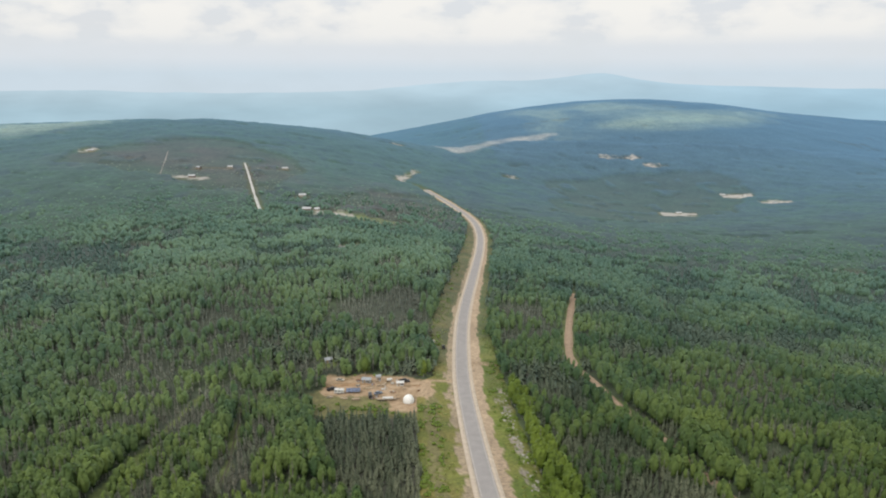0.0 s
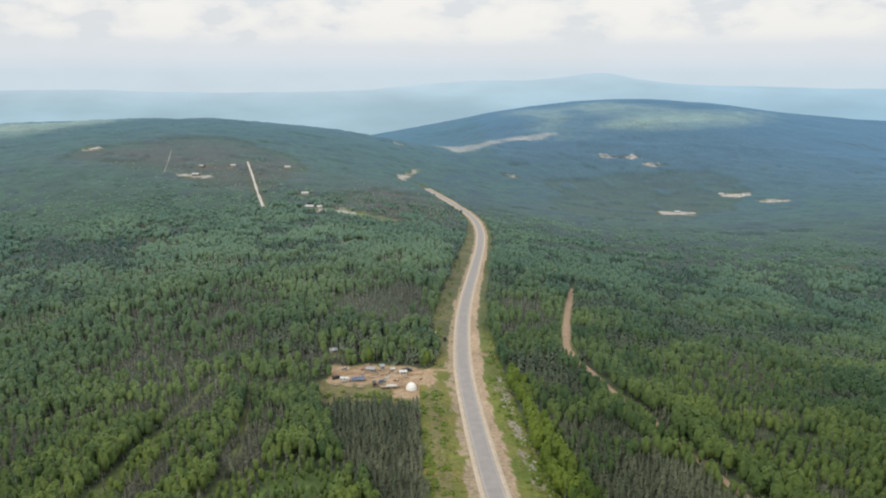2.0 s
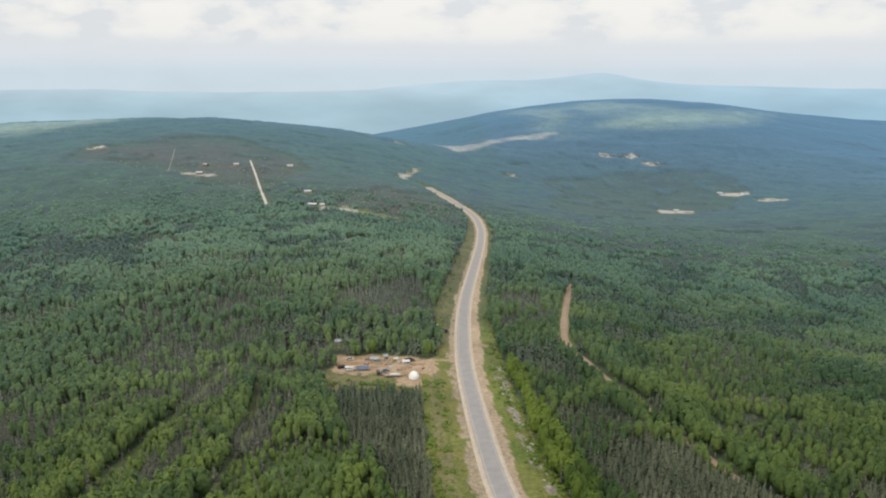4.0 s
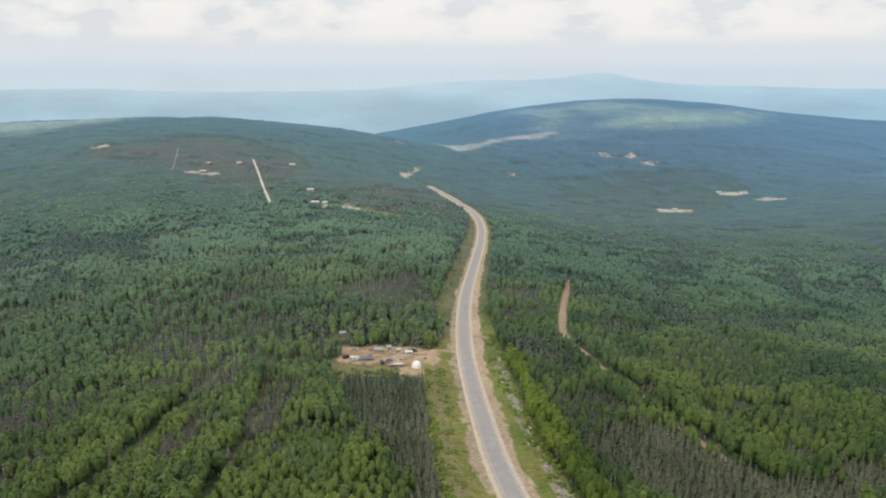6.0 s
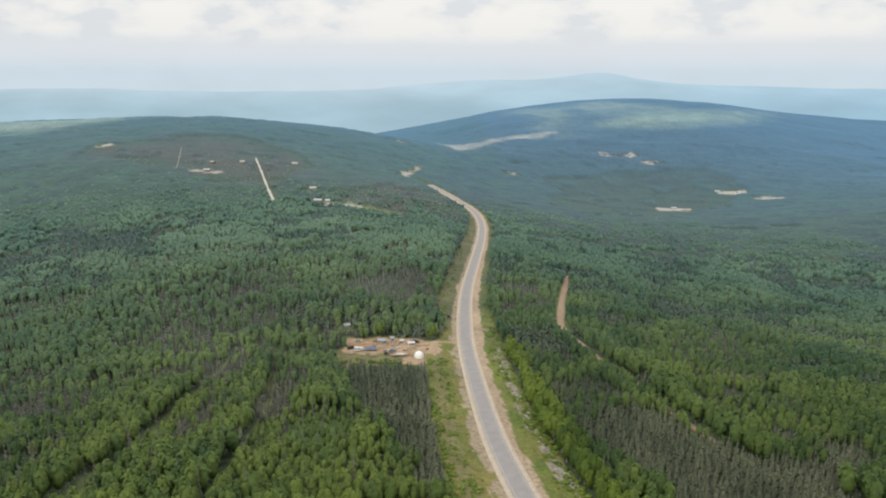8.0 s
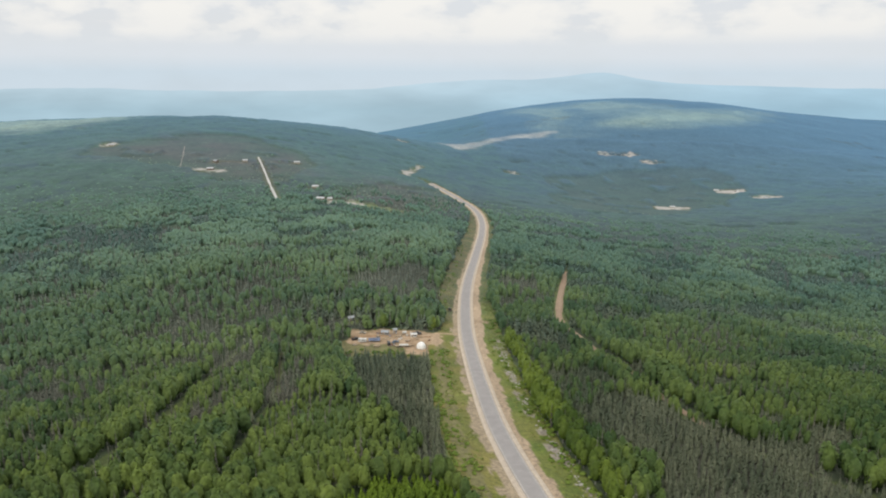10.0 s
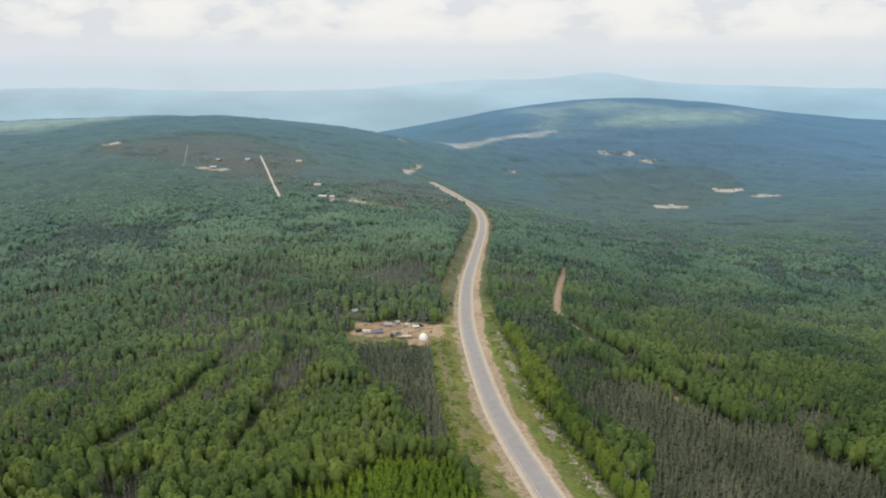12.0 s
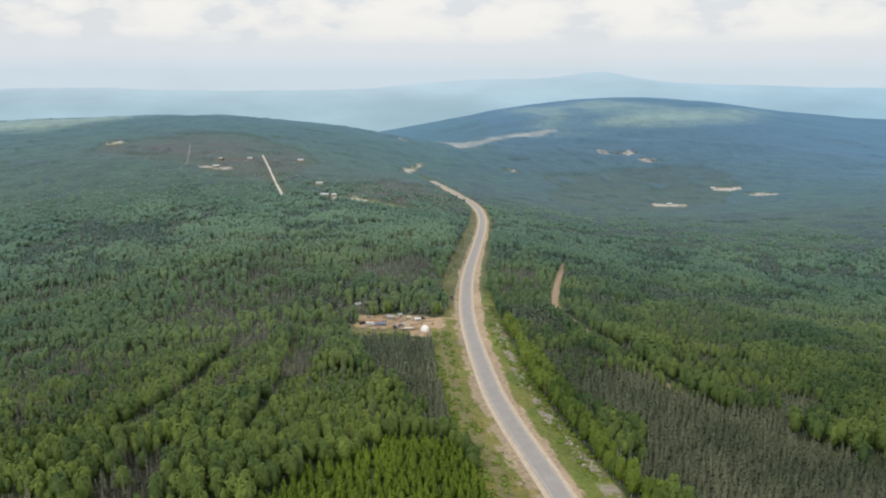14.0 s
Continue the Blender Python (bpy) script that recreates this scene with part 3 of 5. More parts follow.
def far_range(name, y0, y1, base, peaks, mat, label):
    """A mountain range across the horizon: a broad crest with swells."""
    x = np.linspace(-3400, 3400, 240)
    crest = np.full(x.shape, float(base))
    for cx, h, s in peaks:
        crest += h * np.exp(-((x - cx) / s) ** 2)
    crest += 4 * value_noise(x, 0 * x, 90, 51) + 8 * value_noise(x, 0 * x, 260, 52)
    v = np.linspace(0, 1, 16)
    z = -190 + (crest[None] + 190) * np.sin(v * math.pi / 2)[:, None]
    yy = (y0 + (y1 - y0) * v)[:, None] + 0 * x[None] - 0.05 * abs(x[None])
    me = mesh_from(name, np.stack([x[None] + 0 * z, yy, z], -1).reshape(-1, 3), grid_faces(16, 240), mats=[mat], smooth=True)
    return tagged(new(name, me), label, "mountain range", kind="structure")


M_FAR = backdrop_material("far_range_haze", (0.40, 0.56, 0.65), (0.54, 0.67, 0.75), -60, 120)
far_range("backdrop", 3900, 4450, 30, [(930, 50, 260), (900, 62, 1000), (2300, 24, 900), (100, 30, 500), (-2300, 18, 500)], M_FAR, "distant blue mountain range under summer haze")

# ---- trees ----
rng = np.random.default_rng(7)


def leaf_cards(centres, normals, size, aspect=1.0):
    """Small bent leaf clumps, one quad each, that face roughly along the normals."""
    k = len(centres)
    nrm = normals / np.linalg.norm(normals, axis=1, keepdims=True)
    ref = np.where(abs(nrm[:, 2:3]) > 0.9, np.array([[1.0, 0, 0]]), np.array([[0, 0, 1.0]]))
    u = np.cross(ref, nrm)
    u /= np.linalg.norm(u, axis=1, keepdims=True)
    v = np.cross(nrm, u)
    spin = rng.uniform(0, 2 * math.pi, k)[:, None] if aspect == 1.0 else rng.uniform(-0.3, 0.3, k)[:, None]
    u, v = u * np.cos(spin) + v * np.sin(spin), v * np.cos(spin) - u * np.sin(spin)
    s = (size * rng.uniform(0.7, 1.3, k))[:, None]
    corners = []
    for a, b in ((-1, -1), (1, -1), (1, 1), (-1, 1)):
        j = rng.uniform(0.55, 1.15, (k, 1))
        corners.append(centres + 0.5 * s * j * (a * u + b * aspect * v) - nrm * s * 0.12 * (j - 0.8))
    verts = np.stack(corners, 1).reshape(-1, 3)
    return verts, np.arange(4 * k).reshape(-1, 4)


def rounded(shape, zc, zr, r, lift):
    """Adds normals that point out of the crown, so that light rolls round it."""
    v, f = shape
    nv = np.stack([v[:, 0] / r, v[:, 1] / r, (v[:, 2] - zc) / zr + lift], 1) + rng.normal(0, 0.09, v.shape)
    return v, f, nv / np.linalg.norm(nv, axis=1, keepdims=True)


def dome(t):
    """Outline of a leafy crown from its foot to its tip: full below the middle, a rounded top."""
    return np.sqrt(np.clip(1 - (np.abs(t - 0.45) / np.where(t < 0.45, 0.52, 0.56)) ** 2.3, 0.03, 1))


def leaf_mass(rings, sides, h, r, lift, low=0.2):
    """The close inner foliage of a crown: a lumpy dome."""
    t = np.repeat(np.linspace(0.0, 1.0, rings) ** 0.9, sides)
    ang = np.tile(np.arange(sides) * 2 * math.pi / sides, rings) + t * 2.0
    lobes = 1 + 0.17 * np.sin(2 * ang + 4 * t + rng.uniform(0, 6)) + 0.12 * np.sin(3 * ang - 7 * t + rng.uniform(0, 6)) + rng.normal(0, 0.07, len(t))
    sway = 0.14 * r * np.sin(3 * t + rng.uniform(0, 6))
    v = np.stack([r * dome(t) * lobes * np.cos(ang) + sway, r * dome(t) * lobes * np.sin(ang), h * (low + (0.97 - low) * t) + rng.normal(0, 0.012, len(t)) * h], 1)
    i = np.arange(rings - 1)[:, None] * sides + np.arange(sides)[None]
    j = np.arange(rings - 1)[:, None] * sides + (np.arange(sides)[None] + 1) % sides
    f = np.stack([i, j, j + sides, i + sides], -1).reshape(-1, 4)
    return rounded((v, f), 0.5 * h, 0.45 * h, r, lift)


def crown_birch(nq, h, r, size, lift=0.35, aspect=1.4, mass=(6, 7)):
    """A rounded leafy crown: leaf clumps round a close inner mass."""
    t = rng.uniform(0.05, 1.0, nq) ** 0.8
    ang = rng.uniform(0, 2 * math.pi, nq)
    lobes = 1 + 0.16 * np.sin(2 * ang + rng.uniform(0, 6)) + 0.14 * np.sin(3 * ang + 6 * t + rng.uniform(0, 6))
    rad = r * dome(t) * lobes * rng.uniform(0.78, 1.06, nq)
    c = np.stack([rad * np.cos(ang), rad * np.sin(ang), h * (0.18 + 0.82 * t)], 1)
    nrm = np.stack([np.cos(ang), np.sin(ang), 0.1 + 2.2 * np.clip(t - 0.4, 0, 1)], 1) + rng.normal(0, 0.3, (nq, 3))
    inner = leaf_mass(*mass, h, r * 0.84, lift)
    if not nq:
        return inner
    v, f, nv = rounded(leaf_cards(c, nrm, size, aspect), 0.5 * h, 0.45 * h, r, lift)
    return np.vstack([inner[0], v]), np.vstack([inner[1], f + len(inner[0])]), np.vstack([inner[2], nv])


def crown_spruce(nq, h, r, size, thin=1.0, lift=0.35):
    """A narrow spire of drooping sprays."""
    t = (np.arange(nq) + rng.uniform(0, 1, nq)) / nq
    ang = np.arange(nq) * 2.4 + rng.uniform(-0.4, 0.4, nq)
    rad = r * (1.02 - t) * rng.uniform(0.45, 0.8, nq) * thin
    c = np.stack([rad * np.cos(ang), rad * np.sin(ang), h * (0.08 + 0.9 * t)], 1)
    nrm = np.stack([np.cos(ang), np.sin(ang), np.full(nq, 0.55)], 1) + rng.normal(0, 0.2, (nq, 3))
    return rounded(leaf_cards(c, nrm, size * (1.25 - 1.0 * t), 1.5), 0.4 * h, 0.8 * h, r, lift)


def trunk_shape(h, r, sides=5, lean=0.01):
    """A tapered trunk with a slight bend."""
    rows, norm = [], []
    for k, (f, w) in enumerate(((-0.05, 1.25), (0.3, 0.85), (0.7, 0.5), (1.0, 0.12))):
        a = np.arange(sides) * 2 * math.pi / sides
        rows.append(np.stack([r * w * np.cos(a) + lean * math.sin(f * 3), r * w * np.sin(a) + lean * 0.6 * f, np.full(sides, h * f)], 1))
        norm.append(np.stack([np.cos(a), np.sin(a), 0 * a], 1))
    i = np.arange(3)[:, None] * sides + np.arange(sides)[None]
    j = np.arange(3)[:, None] * sides + (np.arange(sides)[None] + 1) % sides
    return np.vstack(rows), np.stack([i, j, j + sides, i + sides], -1).reshape(-1, 4), np.vstack(norm)


def limb_shape(h, r, count):
    """A few thin limbs that leave the trunk upwards."""
    vs, fs, ns = [], [], []
    for k in range(count):
        a, z0 = rng.uniform(0, 6.28), h * rng.uniform(0.3, 0.65)
        d = np.array((math.cos(a), math.sin(a), 0.9))
        side = np.array((-math.sin(a), math.cos(a), 0)) * 0.006 * h
        p0, p1 = np.array((0, 0, z0)), np.array((0, 0, z0)) + d * r * 0.8
        vs.append(np.stack([p0 - side, p0 + side, p1 + side * 0.4, p1 - side * 0.4]))
        fs.append(np.array([(0, 1, 2, 3)]) + 4 * k)
        ns.append(np.tile(np.array((-math.cos(a) * 0.5, -math.sin(a) * 0.5, 0.8)), (4, 1)))
    return np.vstack(vs), np.vstack(fs), np.vstack(ns)


def join(*pieces):
    vs, fs, ns, mi, base = [], [], [], [], 0
    for (v, f, nv), m in pieces:
        vs.append(v), fs.append(f + base), ns.append(nv), mi.append(np.full(len(f), m))
        base += len(v)
    return np.vstack(vs), np.vstack(fs), np.vstack(ns), np.concatenate(mi)


# the sunlit look of these stands is put into their leaf tint
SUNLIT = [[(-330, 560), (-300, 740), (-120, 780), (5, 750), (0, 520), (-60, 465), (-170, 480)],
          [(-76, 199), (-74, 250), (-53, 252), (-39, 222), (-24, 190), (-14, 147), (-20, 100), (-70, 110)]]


def far_haze(x, y):
    """How much haze is painted into a tree's leaves: more towards the north and the sides."""
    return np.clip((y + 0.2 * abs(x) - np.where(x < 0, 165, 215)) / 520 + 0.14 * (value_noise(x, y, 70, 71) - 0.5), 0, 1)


def forest(name, batches, mats, label):
    """One mesh of a whole wood: each batch is a list of tree shapes and the trees' places, heights and widths."""
    V, F, N, MI, T, base = [], [], [], [], [], 0
    for shapes, pos, tall, wide in batches:
        pick = rng.integers(0, len(shapes), len(pos))
        for s, (v, f, nv, mi) in enumerate(shapes):
            p, a, b = pos[pick == s], tall[pick == s], wide[pick == s]
            low = 1 - 0.6 * np.clip((p[:, 1] + 0.15 * abs(p[:, 0]) - 640) / 520, 0, 1)
            a, b = a * low, b * (0.5 + 0.5 * low)
            k = len(p)
            if not k:
                continue
            ang = rng.uniform(0, 2 * math.pi, k)
            ca, sa = np.cos(ang)[:, None], np.sin(ang)[:, None]
            x, y, z = v[None, :, 0], v[None, :, 1], v[None, :, 2]
            w = np.stack([(x * ca - y * sa) * b[:, None], (x * sa + y * ca) * b[:, None], z * a[:, None]], -1) + p[:, None, :]
            x, y, z = nv[None, :, 0], nv[None, :, 1], nv[None, :, 2]
            N.append(np.stack([x * ca - y * sa, x * sa + y * ca, z + 0 * ca], -1).reshape(-1, 3))
            V.append(w.reshape(-1, 3))
            F.append((f[None] + (np.arange(k) * len(v))[:, None, None] + base).reshape(-1, 4))
            MI.append(np.tile(mi, k))
            grade = rng.uniform(0, 1, k)
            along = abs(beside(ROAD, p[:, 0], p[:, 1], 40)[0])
            # the tint paints shade into eastern stands and haze into northwestern ones
            grade = np.where(any_of(p[:, 0], p[:, 1], SUNLIT, 12, 30) | ((along < 30) & (p[:, 1] < 340)), 0.8 + 0.4 * grade, np.interp(p[:, 0], [25, 50, 130], [1.0, 0.75, 0.62]) * np.where(p[:, 1] > 660, 0.2 + 0.35 * grade, np.where((p[:, 0] < 10) & (p[:, 1] > 320), 0.35 + 0.65 * grade, grade)))
            T.append(np.repeat(1 + grade, len(v)))
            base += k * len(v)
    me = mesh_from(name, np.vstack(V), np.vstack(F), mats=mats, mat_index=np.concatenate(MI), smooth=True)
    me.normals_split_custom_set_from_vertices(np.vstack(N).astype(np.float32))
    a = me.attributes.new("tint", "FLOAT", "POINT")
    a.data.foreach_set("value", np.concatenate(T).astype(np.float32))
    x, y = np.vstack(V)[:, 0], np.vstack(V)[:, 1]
    a = me.attributes.new("far_haze", "FLOAT", "POINT")
    a.data.foreach_set("value", far_haze(x, y).astype(np.float32))
    return tagged(new(name, me), label, "forest", kind="stuff")


def plant(step, d0, d1, seed):
    """Places on a jittered grid between two distances from the flight, in the wedge that the flight overlooks."""
    g = np.random.default_rng(seed)
    ys = np.arange(60, d1, step)
    xs = np.arange(-0.70 * (d1 + 95) - 30, 0.70 * (d1 + 95) + 30, step)
    x, y = [a.ravel() for a in np.meshgrid(xs, ys)]
    x, y = x + g.uniform(-0.5, 0.5, x.shape) * step, y + g.uniform(-0.5, 0.5, y.shape) * step
    d = np.hypot(x, y + 95)
    ok = (d >= d0) & (d < d1) & (abs(x) < 0.69 * (y + 95) + 20)
    x, y = x[ok], y[ok]
    return np.stack([x, y, height(x, y)], 1), kind_of_wood(x, y)


def heights(k, low, high):
    return rng.uniform(low, high, k) * rng.uniform(0.85, 1.1, k)


near_birch = [join((crown_birch(52, 1.0, 0.2, 0.085, 0.3, 1.1, (5, 7)), 0), (trunk_shape(0.8, 0.012), 1)) for _ in range(7)]
near_spruce = [join((crown_spruce(30, 1.0, 0.155, 0.12, lift=0.6), 0), (trunk_shape(0.95, 0.013), 1)) for _ in range(6)]
near_dead = [join((crown_spruce(20, 1.0, 0.095, 0.09, lift=0.7), 0), (trunk_shape(1.05, 0.016), 1)) for _ in range(6)]
near_young = [join((crown_spruce(28, 1.0, 0.31, 0.21), 0), (trunk_shape(0.9, 0.012), 1)) for _ in range(6)]
mid_birch = [join((crown_birch(12, 1.0, 0.22, 0.13, 0.85, 1.1, (5, 6)), 0)) for _ in range(7)]
hill_birch = [join((crown_birch(0, 1.0, 0.29, 0.2, 1.5, 1.2, (4, 5)), 0)) for _ in range(7)]
mid_spruce = [join((crown_spruce(11, 1.0, 0.15, 0.22, lift=1.0), 0)) for _ in range(5)]
mid_dead = [join((crown_spruce(12, 1.0, 0.085, 0.10, lift=0.8), 0), (trunk_shape(1.0, 0.016, 3), 1)) for _ in range(5)]
far_clump = [join((crown_birch(0, 1.0, 0.33, 0.26, 2.0, 1.2, (4, 5)), 0)) for _ in range(7)]

NEAR, MID, FAR = 430, 1180, 1500
p_a, k_a = plant(3.75, 0, NEAR, 1)
p_s, k_s = plant(2.5, 0, NEAR, 2)
p_m, k_m = plant(4.9, NEAR, MID, 3)
p_n, k_n = plant(4.0, NEAR, MID, 5)
p_f, k_f = plant(15.0, 950, FAR, 4)


def fade(p, k, start, span):
    """Woods that open out northwards into scrub."""
    keep = rng.uniform(0, 1, len(p)) > np.clip((np.hypot(p[:, 0], p[:, 1] + 95) - start) / span, 0, 1)
    return p[keep], k[keep]


p_m, k_m = fade(p_m, k_m, 740, 440)
p_n, k_n = fade(p_n, k_n, 740, 440)
p_f, k_f = fade(p_f, k_f, 1050, 450)


def lane_edge(x, y):
    """Old trees stand tall along the far side of each lane, and young ones fill its near side."""
    f = np.ones(np.shape(x))
    for line, far, y0, y1 in ((TRAIL, -1, 130, 385), (CUT, 1, 100, 300), (GULLY, 1, 90, 330)):
        d = far * beside(line, x, y, 20)[0]
        on = (y > y0) & (y < y1)
        f = np.where(on & (d > 0) & (d < 13), 1.28, np.where(on & (d < 0) & (d > -11), 0.72, f))
    return np.where(inside(x, y, LOW_STAND, 4, 9), 0.5, f)


def stand_height(p, low, high):
    """Tree heights: each stand has its own age."""
    k = len(p)
    patch = 0.7 * value_noise(p[:, 0], p[:, 1], 48, 81) + 0.3 * value_noise(p[:, 0], p[:, 1], 17, 83)
    grade = 0.42 * np.clip((patch - 0.42) * 9, 0, 1) + 0.25 * value_noise(p[:, 0], p[:, 1], 11, 82) + 0.33 * rng.uniform(0, 1, k)
    return (low + (high - low) * grade) * lane_edge(p[:, 0], p[:, 1])


# the trees that the flight passes nearest stand alone; the rest are woods
def hollow(p):
    """Small gaps in the canopy."""
    return (value_noise(p[:, 0], p[:, 1], 12.0, 91) * 0.6 + value_noise(p[:, 0], p[:, 1], 26.0, 92) * 0.4 < 0.25) & (rng.uniform(0, 1, len(p)) < 0.85)


luck_a, luck_s, luck_m = rng.uniform(0, 1, len(p_a)), rng.uniform(0, 1, len(p_s)), rng.uniform(0, 1, len(p_m))
mixed = (k_a == 2) & (p_a[:, 1] > 215) & (value_noise(p_a[:, 0], p_a[:, 1], 20.0, 93) > 0.58) & (luck_a < 0.55) & (p_a[:, 0] > 0)
b1 = p_a[(((k_a == 1) & ~hollow(p_a)) | ((k_a == 3) & (luck_a < 0.5) & (value_noise(p_a[:, 0], p_a[:, 1], 9.0, 94) > 0.58)) | mixed)]
grey = (k_s == 1) & (luck_s < 0.035 + 0.05 * (p_s[:, 0] < -50)) & (p_s[:, 1] > 110)
s2, s3, s4 = p_s[k_s == 2], p_s[(k_s == 3) & (rng.uniform(0, 1, len(k_s)) < 0.85)], p_s[k_s == 4]


def nearest(p, count):
    order = np.argsort(np.hypot(p[:, 0], p[:, 1] + 95))
    seen_side = abs(p[order, 0]) < 0.66 * (p[order, 1] + 95)
    order = order[seen_side & (np.hypot(p[order, 0], p[order, 1] + 95) > 190)]
    pick = np.zeros(len(p), bool)
    pick[order[:count]] = True
    return pick


off_road = beside(ROAD, b1[:, 0], b1[:, 1], 40)[0]
in_row = (off_road > 0) & (off_road < 31) & (b1[:, 1] < 345)
row_trees, b1 = b1[in_row], b1[~in_row]
single_row = nearest(row_trees, 60)
single_birch, single_spruce, single_young = nearest(b1, 285), nearest(s2, 290), nearest(s4, 200)
yard = np.array([(x, y, float(height(x, y))) for x, y in ((-42.5, 351.5), (-10.5, 350.0))])
lone = {"birch_tree": np.vstack([b1[single_birch], yard]), "black_spruce": s2[single_spruce], "young_spruce": s4[single_young], "roadside_birch": row_trees[single_row]}
row_trees = row_trees[~single_row]
b1, s2, s4 = b1[~single_birch], s2[~single_spruce], s4[~single_young]
upper = p_m[:, 1] + 0.15 * abs(p_m[:, 0]) > 620 + 60 * rng.normal(0, 1, len(p_m))
leafy_m = ((k_m == 1) & ~hollow(p_m)) | ((k_m == 3) & ~any_of(p_m[:, 0], p_m[:, 1], DEAD[-2:], 14, 25) & (luck_m < 0.5) & (value_noise(p_m[:, 0], p_m[:, 1], 16.0, 94) > 0.36))
m1, h1, f1 = p_m[leafy_m & ~upper], p_m[leafy_m & upper], p_f[(k_f == 1) | (k_f == 4)]
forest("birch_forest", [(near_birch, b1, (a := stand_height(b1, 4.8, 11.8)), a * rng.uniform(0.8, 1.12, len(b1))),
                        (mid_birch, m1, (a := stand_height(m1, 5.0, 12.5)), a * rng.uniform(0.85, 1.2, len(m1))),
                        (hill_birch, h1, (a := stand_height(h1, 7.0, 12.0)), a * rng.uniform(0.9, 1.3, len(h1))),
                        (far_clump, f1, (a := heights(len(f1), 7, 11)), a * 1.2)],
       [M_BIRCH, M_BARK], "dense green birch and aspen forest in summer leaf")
forest("roadside_birches", [(near_birch, row_trees, (a := heights(len(row_trees), 7.0, 12.0)), a * rng.uniform(0.9, 1.2, len(row_trees)))],
       [M_ROADSIDE, M_BARK], "bright green birches in a row between highway verge and spruces")
m2, f2 = p_n[k_n == 2], p_f[k_f == 2]
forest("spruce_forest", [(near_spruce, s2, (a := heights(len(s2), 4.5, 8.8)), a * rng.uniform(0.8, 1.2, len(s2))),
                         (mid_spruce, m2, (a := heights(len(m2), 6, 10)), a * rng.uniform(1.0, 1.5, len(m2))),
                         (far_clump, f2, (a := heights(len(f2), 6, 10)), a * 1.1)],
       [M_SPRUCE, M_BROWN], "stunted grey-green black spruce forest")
m3, f3 = p_n[(k_n == 3) & (rng.uniform(0, 1, len(k_n)) < 0.9)], p_f[k_f == 3]
snags = p_s[grey]
camp_stems = p_n[inside(p_n[:, 0], p_n[:, 1], CAMP_WOOD, 4, 12) & (rng.uniform(0, 1, len(p_n)) < 0.2)]
far_snags = p_n[(k_n == 1) & (rng.uniform(0, 1, len(p_n)) < 0.05 + 0.22 * ((p_n[:, 0] < -40) & (p_n[:, 1] < 650)))]
forest("dead_spruce_forest", [(near_dead, s3, (a := heights(len(s3), 5.0, 9.5)), a),
                              (mid_dead, m3, (a := heights(len(m3), 5.5, 9.5)), a * rng.uniform(0.9, 1.3, len(m3))),
                              (near_dead, snags, (a := heights(len(snags), 8, 13)), a * 0.75),
                              (mid_dead, far_snags, (a := heights(len(far_snags), 9, 14)), a * 0.9),
                              (near_dead, camp_stems, (a := heights(len(camp_stems), 11, 15)), a * 0.62),
                              (far_clump, f3, (a := heights(len(f3), 3, 5)), a * 1.6)],
       [M_DEAD, M_BROWN], "thin brown-grey dying spruce forest")
forest("young_forest", [(near_young, s4, (a := heights(len(s4), 4.5, 6.5)), a * rng.uniform(0.9, 1.2, len(s4)))], [M_YOUNG, M_BROWN], "dense bright green young growth")


def tree_mesh(name, piece, mat):
    v, f, nv = piece
    me = mesh_from(name, v, f, mats=[mat], smooth=True)
    me.normals_split_custom_set_from_vertices(nv.astype(np.float32))
    return me


def single_trees(name, places, crowns, trunks, low, high, label, group):
    """Single trees: a trunk with its limbs, and a crown of leaf clumps."""
    for p in places:
        tree = tagged(new(name), label, "tree", group)
        h = rng.uniform(low, high)
        w = h * rng.uniform(0.9, 1.2)
        tree.matrix_world = Matrix.LocRotScale(Vector(p), Euler((0, 0, rng.uniform(0, 6.28))), Vector((w, w, h)))
        pick = int(rng.integers(0, len(crowns)))
        for kind, meshes in (("trunk", trunks), ("crown", crowns)):
            new(kind, meshes[pick]).parent = tree


def with_limbs(h, r, reach, count):
    a, b = trunk_shape(h, r, 6), limb_shape(h, reach, count)
    return np.vstack([a[0], b[0]]), np.vstack([a[1], b[1] + len(a[0])]), np.vstack([a[2], b[2]])


single_trees("birch_tree", lone["birch_tree"], [tree_mesh("crown", crown_birch(230, 1.0, 0.2, 0.05, 0.3, 1.1, (8, 9)), M_BIRCH) for _ in range(8)],
             [tree_mesh("trunk", with_limbs(0.82, 0.013, 0.19, 7), M_BARK) for _ in range(8)], 7.0, 11.5, "leafy green birch with a thin pale trunk in dense woods", "birches below the flight")
single_trees("birch_tree", lone["roadside_birch"], [tree_mesh("crown", crown_birch(230, 1.0, 0.2, 0.05, 0.3, 1.1, (8, 9)), M_ROADSIDE) for _ in range(6)],
             [tree_mesh("trunk", with_limbs(0.82, 0.013, 0.19, 7), M_BARK) for _ in range(6)], 8.0, 12.0, "bright green birch at the edge of the highway verge", "birches along the verge")
single_trees("black_spruce", lone["black_spruce"], [tree_mesh("crown", crown_spruce(50, 1.0, 0.15, 0.095, lift=0.7), M_SPRUCE) for _ in range(8)],
             [tree_mesh("trunk", with_limbs(0.97, 0.013, 0.12, 6), M_BROWN) for _ in range(8)], 4.5, 8.0, "narrow stunted grey-green black spruce in a dense stand", "black spruces below the flight")
single_trees("young_spruce", lone["young_spruce"], [tree_mesh("crown", crown_spruce(46, 1.0, 0.30, 0.17), M_YOUNG) for _ in range(8)],
             [tree_mesh("trunk", with_limbs(0.95, 0.013, 0.15, 6), M_BROWN) for _ in range(8)], 4.5, 6.5, "bright green young conifer in a close thicket", "young conifers below the flight")

